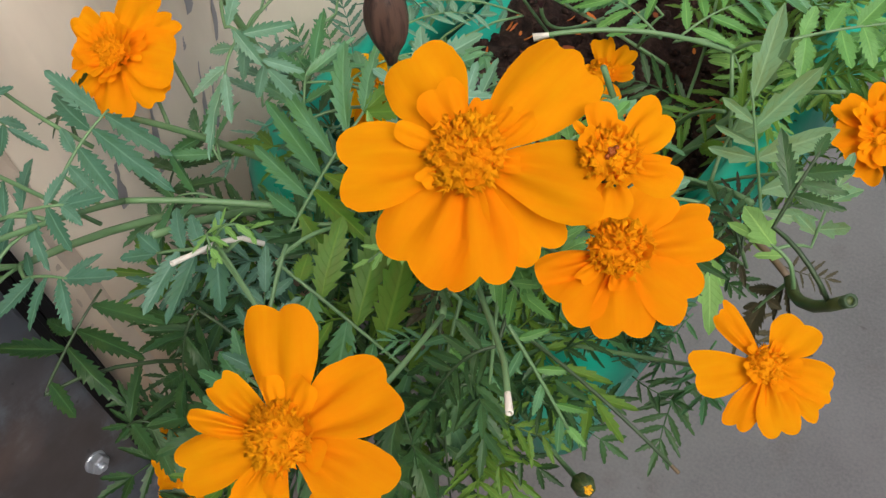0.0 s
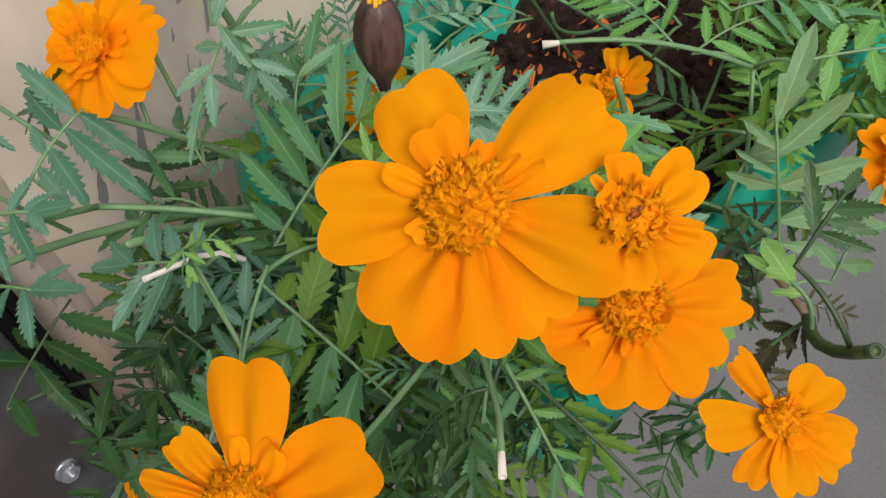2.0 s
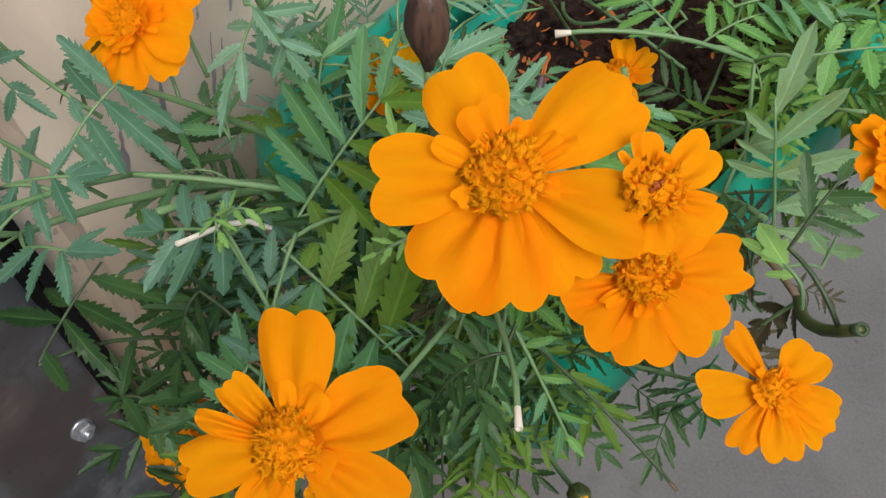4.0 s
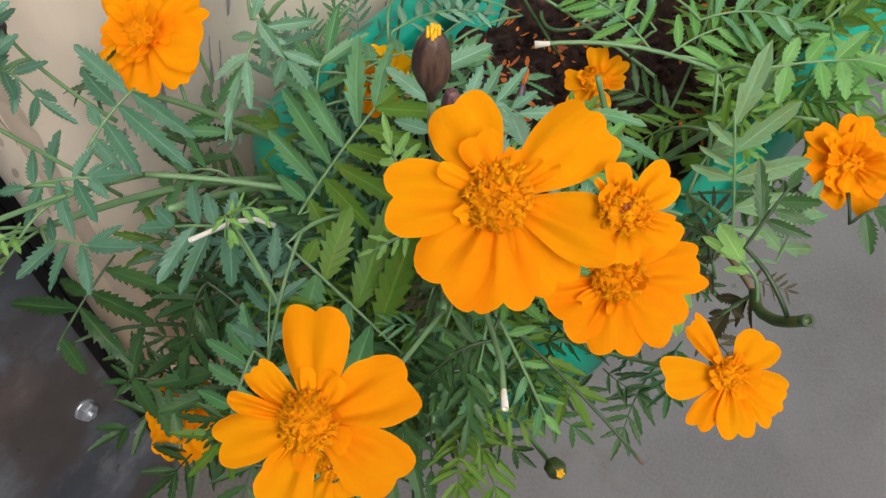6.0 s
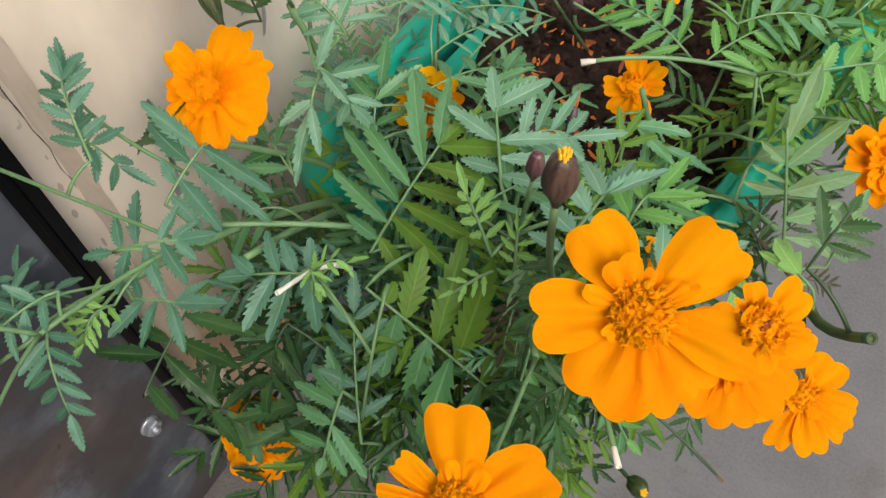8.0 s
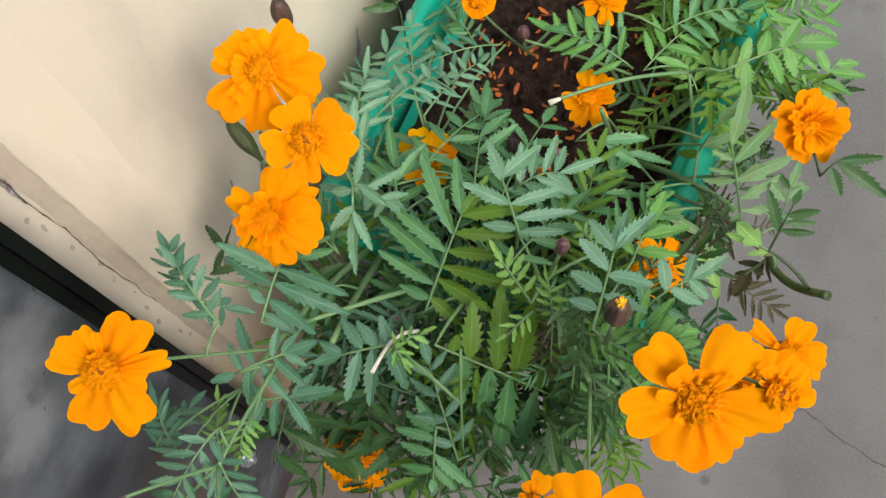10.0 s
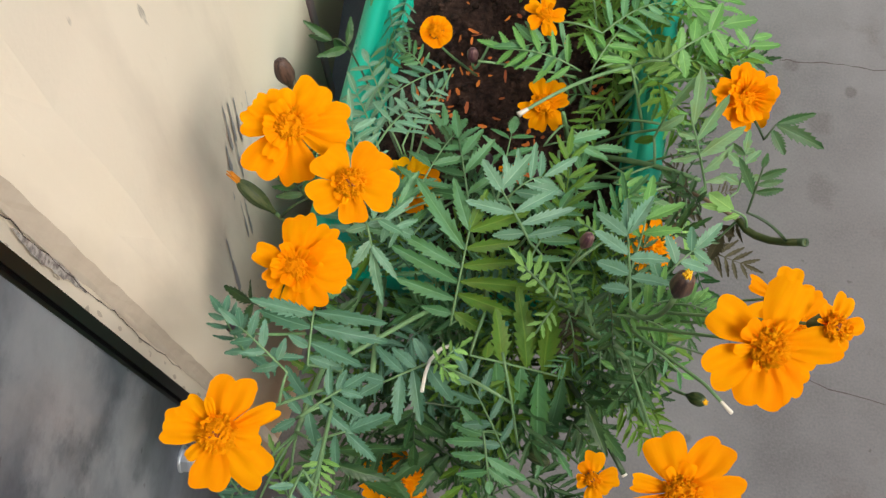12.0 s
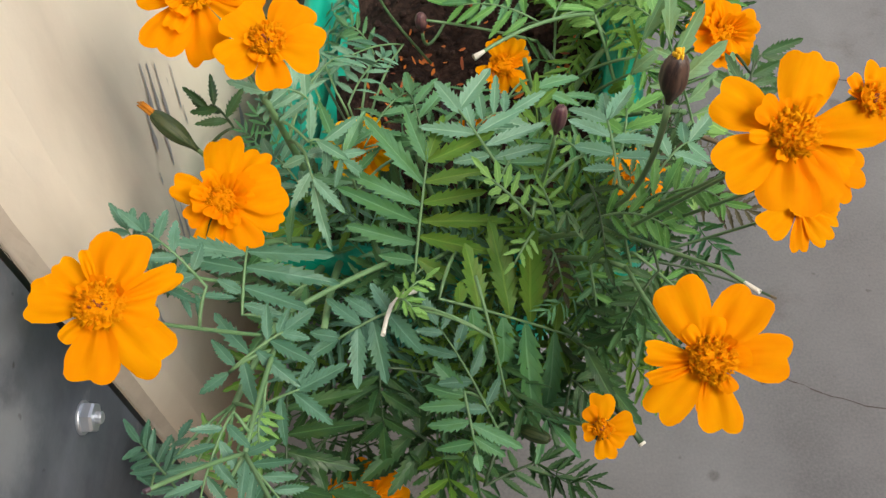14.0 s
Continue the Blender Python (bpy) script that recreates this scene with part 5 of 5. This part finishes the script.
frond(RIGHT, (0.322, 0.348, 0.305), (0.299, 0.355, 0.300), (-0.27, -0.21, 0.94), LEAF_DRY,
      ((0.16, -138, 13.4, 3.9), (0.33, -130, 8.1, 3.9), (0.58, -83, 8.8, 4.8), (0.41, 86, 7.5, 3.9), (0.74, 85, 8.0, 4.0)))
frond(MAIN, (0.219, 0.249, 0.392), (0.199, 0.262, 0.408), (0.31, -0.52, 0.8), LEAF_LIGHT,
      ((0.97, 6, 16.0, 4.3), (0.83, 49, 12.5, 4.9), (0.67, 61, 13.6, 5.0), (0.51, 65, 13.6, 4.7), (0.90, -36, 6.1, 4.5), (0.73, -62, 7.5, 5.0), (0.54, -69, 7.8, 5.1), (0.34, -83, 5.9, 4.5), (0.25, 67, 11.8, 4.4)))
frond(MAIN, (0.232, 0.246, 0.388), (0.224, 0.263, 0.400), (0.12, -0.54, 0.84), LEAF_LIGHT,
      ((0.92, 36, 11.1, 2.7), (0.87, -5, 11.3, 2.7), (0.70, -32, 10.1, 3.1), (0.63, 72, 10.6, 3.2), (0.49, -49, 9.7, 3.5), (0.46, 98, 10.3, 4.3), (0.30, -66, 9.1, 3.5), (0.24, 107, 11.0, 3.9), (0.13, -102, 6.8, 3.2)))
frond(MAIN, (0.236, 0.250, 0.396), (0.239, 0.237, 0.402), (-0.19, 0.37, 0.91), LEAF_PALE,
      ((0.09, -1, 29.6, 4.3), (0.03, 41, 12.3, 3.2)))
frond(MAIN, (0.221, 0.250, 0.380), (0.210, 0.231, 0.378), (0.08, -0.15, 0.99), LEAF_LIGHT,
      ((0.29, -59, 9.5, 3.1), (0.45, -49, 9.7, 3.1), (0.69, -37, 9.4, 3.1), (0.38, 54, 9.0, 3.1), (0.63, 40, 10.5, 3.1), (0.94, 16, 8.6, 3.1)))
frond(MAIN, (0.247, 0.289, 0.390), (0.233, 0.297, 0.395), (0.11, -0.36, 0.93), LEAF_LIGHT,
      ((0.90, 6, 7.1, 3.1), (0.72, 38, 7.5, 3.1), (0.49, 50, 7.2, 3.1), (0.27, 66, 7.6, 3.1), (0.72, -51, 7.2, 3.1), (0.43, -65, 7.9, 3.1)))
frond(MAIN, (0.270, 0.235, 0.380), (0.304, 0.222, 0.345), (0.49, -0.54, 0.68), LEAF_FRESH,
      ((0.96, -14, 11.0, 4.3), (0.78, -47, 13.0, 4.6), (0.48, -58, 14.0, 4.6), (0.21, -74, 12.5, 4.6), (0.87, 32, 15.0, 4.6), (0.60, 42, 14.0, 4.6), (0.30, 55, 14.0, 4.6)), LEAF)
frond(MAIN, (0.265, 0.241, 0.385), (0.274, 0.214, 0.350), (0.13, -0.77, 0.63), LEAF,
      ((0.90, 36, 18.6, 3.9), (0.98, 15, 22.5, 4.4), (0.69, 60, 15.0, 5.2), (0.49, 78, 13.3, 5.4), (0.29, 94, 13.2, 5.3), (0.74, -38, 16.8, 4.1), (0.49, -55, 15.3, 4.4), (0.29, -78, 12.3, 4.7)))
frond(MAIN, (0.248, 0.238, 0.370), (0.254, 0.208, 0.345), (0.06, -0.63, 0.77), LEAF_FRESH,
      ((0.90, -33, 15.9, 5.1), (0.90, 13, 18.8, 5.0), (0.70, -42, 16.7, 4.4), (0.49, -54, 12.8, 4.5), (0.64, 49, 14.9, 4.6), (0.39, 61, 11.9, 4.6), (0.20, -66, 10.5, 4.2), (0.18, 82, 9.8, 4.3)), LEAF)
frond(RIGHT, (0.336, 0.322, 0.375), (0.341, 0.347, 0.398), (0.16, -0.68, 0.71), LEAF_DARK_SHADE,
      ((0.33, -36, 26.7, 8.1), (0.86, -5, 10.0, 5.7), (0.64, 54, 17.2, 7.9), (0.52, 74, 17.7, 6.1), (0.38, 81, 19.8, 6.8)))
frond(RIGHT, (0.363, 0.403, 0.318), (0.370, 0.413, 0.325), (0.01, -0.62, 0.79), LEAF_DARK_SHADE,
      ((0.97, 40, 27.9, 9.0), (0.91, 78, 39.7, 11.6), (0.55, 115, 20.5, 9.8)))
frond(RIGHT, (0.286, 0.444, 0.345), (0.330, 0.476, 0.350), (0.15, -0.35, 0.92), LEAF_FRESH,
      ((0.91, 17, 27.9, 12.5), (0.76, 83, 20.2, 10.3), (0.58, 93, 21.7, 10.4), (0.46, -48, 17.1, 10.4), (0.71, -35, 22.0, 10.4), (0.25, -55, 16.1, 9.6), (0.29, 105, 20.4, 10.4)))
frond(RIGHT, (0.345, 0.460, 0.310), (0.361, 0.497, 0.312), (0.27, -0.17, 0.95), LEAF_FRESH,
      ((0.77, 47, 16.6, 7.6), (0.59, 55, 25.5, 8.5), (0.40, 76, 22.3, 8.8), (0.28, 99, 19.1, 9.1), (0.57, -70, 18.2, 9.3), (0.32, -92, 15.1, 9.0), (0.19, -132, 15.4, 8.3)))
leaf(MAIN, (0.127, 0.319, 0.360), (0.147, 0.380, 0.335), 4, 0.026, 0.0085, LEAF)
leaf(MAIN, (0.199, 0.263, 0.390), (0.220, 0.315, 0.370), 4, 0.026, 0.0075, LEAF)
leaf(MAIN, (0.275, 0.258, 0.400), (0.297, 0.281, 0.410), 3, 0.022, 0.0085, LEAF_SHEEN)
leaf(RIGHT, (0.231, 0.440, 0.330), (0.177, 0.447, 0.340), 5, 0.022, 0.006, LEAF_FRESH)
leaf(LEFT, (0.139, 0.452, 0.300), (0.094, 0.407, 0.325), 6, 0.018, 0.0055, LEAF_BLUE, angle=66)
leaf(LEFT, (0.119, 0.445, 0.300), (0.104, 0.450, 0.320), 5, 0.014, 0.0045, LEAF)
leaf(LEFT, (0.064, 0.447, 0.320), (0.051, 0.450, 0.330), 2, 0.025, 0.0075, LEAF_DARK_SHADE)
leaf(LEFT, (0.054, 0.188, 0.430), (0.044, 0.203, 0.460), 4, 0.013, 0.0055, LEAF_BLUE, angle=64)
leaf(LEFT, (0.051, 0.188, 0.430), (0.066, 0.192, 0.420), 3, 0.018, 0.006, LEAF_BLUE)
leaf(LEFT, (0.059, 0.113, 0.375), (0.038, 0.135, 0.385), 6, 0.015, 0.0048, LEAF_BLUE)
leaf(LEFT, (0.045, 0.112, 0.380), (0.052, 0.140, 0.375), 6, 0.014, 0.0048, LEAF_BLUE)
leaf(LEFT, (0.075, 0.122, 0.360), (0.062, 0.148, 0.362), 6, 0.012, 0.0038, LEAF_LIGHT)
leaf(MAIN, (0.244, 0.227, 0.360), (0.266, 0.189, 0.300), 5, 0.018, 0.006, LEAF_DARK_SHADE)
leaf(MAIN, (0.249, 0.237, 0.410), (0.282, 0.231, 0.410), 6, 0.015, 0.005, LEAF_FRESH)
leaf(MAIN, (0.117, 0.302, 0.370), (0.115, 0.343, 0.345), 3, 0.028, 0.008, LEAF)
leaf(MAIN, (0.179, 0.309, 0.360), (0.186, 0.386, 0.330), 4, 0.026, 0.008, LEAF)
leaf(LEFT, (0.060, 0.219, 0.395), (0.039, 0.232, 0.385), 2, 0.026, 0.008, LEAF_DARK_SHADE)
leaf(LEFT, (0.070, 0.288, 0.420), (0.059, 0.293, 0.430), 3, 0.016, 0.006, LEAF_DARK_SHADE)
leaf(LEFT, (0.109, 0.278, 0.420), (0.123, 0.281, 0.400), 3, 0.024, 0.007, LEAF_SHEEN)
leaf(LEFT, (0.111, 0.301, 0.420), (0.087, 0.302, 0.430), 5, 0.02, 0.006, LEAF_SHEEN)
leaf(LEFT, (0.105, 0.339, 0.400), (0.122, 0.386, 0.360), 5, 0.02, 0.006, LEAF_SHEEN)
leaf(MAIN, (0.125, 0.289, 0.360), (0.113, 0.314, 0.370), 3, 0.028, 0.0085, LEAF)
leaf(MAIN, (0.163, 0.314, 0.360), (0.150, 0.374, 0.340), 4, 0.03, 0.009, LEAF)
leaf(MAIN, (0.186, 0.324, 0.360), (0.209, 0.342, 0.360), 4, 0.028, 0.008, LEAF_SHEEN)
leaf(MAIN, (0.267, 0.241, 0.410), (0.289, 0.249, 0.410), 4, 0.022, 0.007, LEAF_FRESH)
leaf(LEFT, (0.101, 0.347, 0.370), (0.079, 0.392, 0.360), 5, 0.02, 0.006, LEAF_SHEEN)
leaf(LEFT, (0.106, 0.369, 0.350), (0.081, 0.427, 0.340), 5, 0.02, 0.006, LEAF_SHEEN)
leaf(LEFT, (0.113, 0.363, 0.345), (0.130, 0.423, 0.320), 6, 0.016, 0.005, LEAF_SHEEN)
leaf(MAIN, (0.155, 0.203, 0.385), (0.166, 0.215, 0.390), 4, 0.01, 0.0035, LEAF_LIGHT)
leaf(MAIN, (0.152, 0.206, 0.385), (0.162, 0.198, 0.390), 4, 0.01, 0.0035, LEAF_LIGHT)
leaf(MAIN, (0.247, 0.256, 0.410), (0.253, 0.221, 0.400), 6, 0.014, 0.0045, LEAF_DARK_SHADE)
leaf(MAIN, (0.279, 0.219, 0.390), (0.262, 0.198, 0.370), 6, 0.014, 0.0045, LEAF_DARK_SHADE)
leaf(MAIN, (0.281, 0.243, 0.420), (0.307, 0.238, 0.420), 6, 0.013, 0.0045, LEAF_FRESH)
leaf(MAIN, (0.267, 0.214, 0.360), (0.247, 0.195, 0.330), 5, 0.018, 0.006, LEAF_DARK_SHADE)
leaf(LEFT, (0.081, 0.177, 0.455), (0.056, 0.195, 0.470), 4, 0.014, 0.0055, LEAF_BLUE, angle=62)
leaf(LEFT, (0.092, 0.132, 0.430), (0.080, 0.085, 0.420), 6, 0.017, 0.0055, LEAF_BLUE)
leaf(LEFT, (0.093, 0.119, 0.420), (0.114, 0.098, 0.400), 5, 0.017, 0.0055, LEAF_BLUE)
leaf(LEFT, (0.097, 0.144, 0.400), (0.098, 0.124, 0.400), 5, 0.011, 0.0035, LEAF_LIGHT)
leaf(LEFT, (0.095, 0.309, 0.400), (0.086, 0.351, 0.400), 5, 0.022, 0.006, LEAF_SHEEN)
leaf(RIGHT, (0.319, 0.485, 0.300), (0.347, 0.545, 0.280), 4, 0.026, 0.008, LEAF_FRESH)
leaf(RIGHT, (0.224, 0.456, 0.330), (0.189, 0.450, 0.340), 5, 0.024, 0.007, LEAF)
leaf(RIGHT, (0.238, 0.440, 0.330), (0.266, 0.488, 0.330), 5, 0.024, 0.007, LEAF_FRESH)
leaf(REAR, (0.244, 0.466, 0.340), (0.286, 0.502, 0.330), 5, 0.026, 0.007, LEAF)
leaf(RIGHT, (0.344, 0.361, 0.320), (0.344, 0.381, 0.340), 3, 0.016, 0.008, LEAF_PALE)
leaf(MAIN, (0.200, 0.163, 0.330), (0.171, 0.206, 0.360), 4, 0.02, 0.007, LEAF_BLUE)
leaf(MAIN, (0.265, 0.282, 0.410), (0.268, 0.302, 0.410), 3, 0.025, 0.0085, LEAF_FRESH)
leaf(LEFT, (0.080, 0.229, 0.335), (0.062, 0.261, 0.330), 3, 0.03, 0.0095, LEAF_DARK_SHADE)
leaf(LEFT, (0.093, 0.258, 0.345), (0.068, 0.269, 0.345), 3, 0.028, 0.0085, LEAF)
leaf(LEFT, (0.096, 0.290, 0.355), (0.073, 0.321, 0.350), 4, 0.024, 0.0075, LEAF_BLUE)
leaf(LEFT, (0.101, 0.240, 0.345), (0.081, 0.222, 0.335), 3, 0.028, 0.009, LEAF)
leaf(RIGHT, (0.309, 0.331, 0.320), (0.295, 0.343, 0.320), 4, 0.014, 0.0042, LEAF_DRY)
# low front leaves, darkened in colour to stand in for shade
leaf(MAIN, (0.242, 0.200, 0.350), (0.256, 0.187, 0.335), 2, 0.034, 0.01, LEAF_DARK_SHADE, angle=40)
leaf(MAIN, (0.239, 0.189, 0.330), (0.255, 0.174, 0.310), 5, 0.016, 0.006, LEAF_DARK_SHADE)
leaf(MAIN, (0.141, 0.190, 0.345), (0.141, 0.168, 0.320), 3, 0.03, 0.0085, LEAF_DARK_SHADE)
leaf(LEFT, (0.104, 0.144, 0.275), (0.122, 0.155, 0.270), 3, 0.034, 0.0095, LEAF_DARK_SHADE)
leaf(RIGHT, (0.307, 0.448, 0.320), (0.278, 0.461, 0.320), 6, 0.018, 0.007, LEAF_LIGHT)
leaf(RIGHT, (0.276, 0.445, 0.310), (0.252, 0.470, 0.310), 6, 0.016, 0.006, LEAF_LIGHT)
leaf(RIGHT, (0.209, 0.381, 0.325), (0.243, 0.383, 0.325), 1, 0.03, 0.0085, LEAF, angle=30)
leaf(RIGHT, (0.319, 0.344, 0.320), (0.299, 0.362, 0.325), 4, 0.012, 0.005, LEAF_DARK_SHADE)
leaf(RIGHT, (0.300, 0.336, 0.310), (0.282, 0.352, 0.310), 5, 0.012, 0.0045, LEAF_DARK_SHADE)
leaf(RIGHT, (0.259, 0.360, 0.318), (0.285, 0.347, 0.312), 5, 0.015, 0.0058, LEAF_FRESH)
leaf(RIGHT, (0.283, 0.463, 0.318), (0.307, 0.454, 0.312), 5, 0.015, 0.0058, LEAF_FRESH)
leaf(MAIN, (0.230, 0.255, 0.352), (0.236, 0.230, 0.350), 5, 0.01, 0.0034, LEAF_DRY)
leaf(MAIN, (0.232, 0.252, 0.352), (0.228, 0.235, 0.350), 4, 0.009, 0.0034, LEAF_DRY)

# inner leaves; near-black green puts the shade of the foliage gaps into their colour
DEEP = (LEAF_DARK_SHADE, LEAF, LEAF_OLIVE)
fill(MAIN, (0.180, 0.285, 0.295), (0.085, 0.070, 0.042), 56, 0.058, (LEAF, LEAF_DARK_SHADE, LEAF_OLIVE, LEAF_DARK_SHADE), 1)
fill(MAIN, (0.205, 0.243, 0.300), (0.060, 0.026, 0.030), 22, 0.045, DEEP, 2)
fill(MAIN, (0.258, 0.248, 0.320), (0.026, 0.042, 0.030), 18, 0.036, (LEAF_DARK_SHADE, LEAF_DARK_SHADE, LEAF_OLIVE), 3)
fill(LEFT, (0.140, 0.270, 0.320), (0.028, 0.040, 0.034), 8, 0.045, (LEAF, LEAF_BLUE, LEAF_BLUE, LEAF_DARK_SHADE), 4)
fill(LEFT, (0.150, 0.200, 0.265), (0.035, 0.035, 0.045), 4, 0.048, DEEP, 5)
fill(RIGHT, (0.280, 0.490, 0.285), (0.045, 0.060, 0.042), 36, 0.044, (LEAF_FRESH, LEAF_OLIVE, LEAF_OLIVE, LEAF_DARK_SHADE), 6)
fill(LEFT, (0.120, 0.185, 0.235), (0.035, 0.030, 0.030), 9, 0.046, (LEAF_DARK_SHADE,), 12)
fill(RIGHT, (0.312, 0.345, 0.295), (0.030, 0.060, 0.026), 13, 0.034, (LEAF, LEAF_DARK_SHADE, LEAF_DRY), 7)
fill(REAR, (0.265, 0.600, 0.310), (0.060, 0.110, 0.050), 46, 0.050, (LEAF_FRESH, LEAF_OLIVE, LEAF_OLIVE, LEAF_LIGHT), 8)
fill(REAR, (0.085, 0.520, 0.300), (0.025, 0.050, 0.020), 6, 0.035, (LEAF, LEAF_BLUE), 9)
fill(MAIN, (0.250, 0.245, 0.330), (0.024, 0.028, 0.026), 8, 0.034, DEEP, 10)
fill(MAIN, (0.180, 0.260, 0.275), (0.075, 0.055, 0.036), 26, 0.055, (LEAF_DARK_SHADE, LEAF_DARK_SHADE, LEAF_OLIVE), 11)
fill(MAIN, (0.250, 0.222, 0.335), (0.022, 0.018, 0.022), 6, 0.030, (LEAF_DARK_SHADE, LEAF_OLIVE), 14)
fill(LEFT, (0.112, 0.268, 0.285), (0.034, 0.020, 0.030), 11, 0.044, (LEAF_DARK_SHADE, LEAF_DARK_SHADE, LEAF_OLIVE, LEAF), 15)
fill(MAIN, (0.235, 0.258, 0.290), (0.040, 0.016, 0.028), 14, 0.040, (LEAF_DARK_SHADE, LEAF_DARK_SHADE, LEAF), 16)
fill(MAIN, (0.190, 0.178, 0.280), (0.036, 0.028, 0.022), 12, 0.042, (LEAF_DARK_SHADE,), 17)
fill(RIGHT, (0.268, 0.362, 0.290), (0.026, 0.030, 0.020), 12, 0.030, (LEAF_DARK_SHADE, LEAF, LEAF_OLIVE), 18)
fill(MAIN, (0.282, 0.278, 0.295), (0.024, 0.016, 0.016), 14, 0.028, (LEAF_DARK_SHADE, LEAF_DARK_SHADE, LEAF), 19)
fill(LEFT, (0.075, 0.345, 0.300), (0.022, 0.040, 0.020), 9, 0.034, (LEAF_SHEEN, LEAF_BLUE, LEAF), 20)
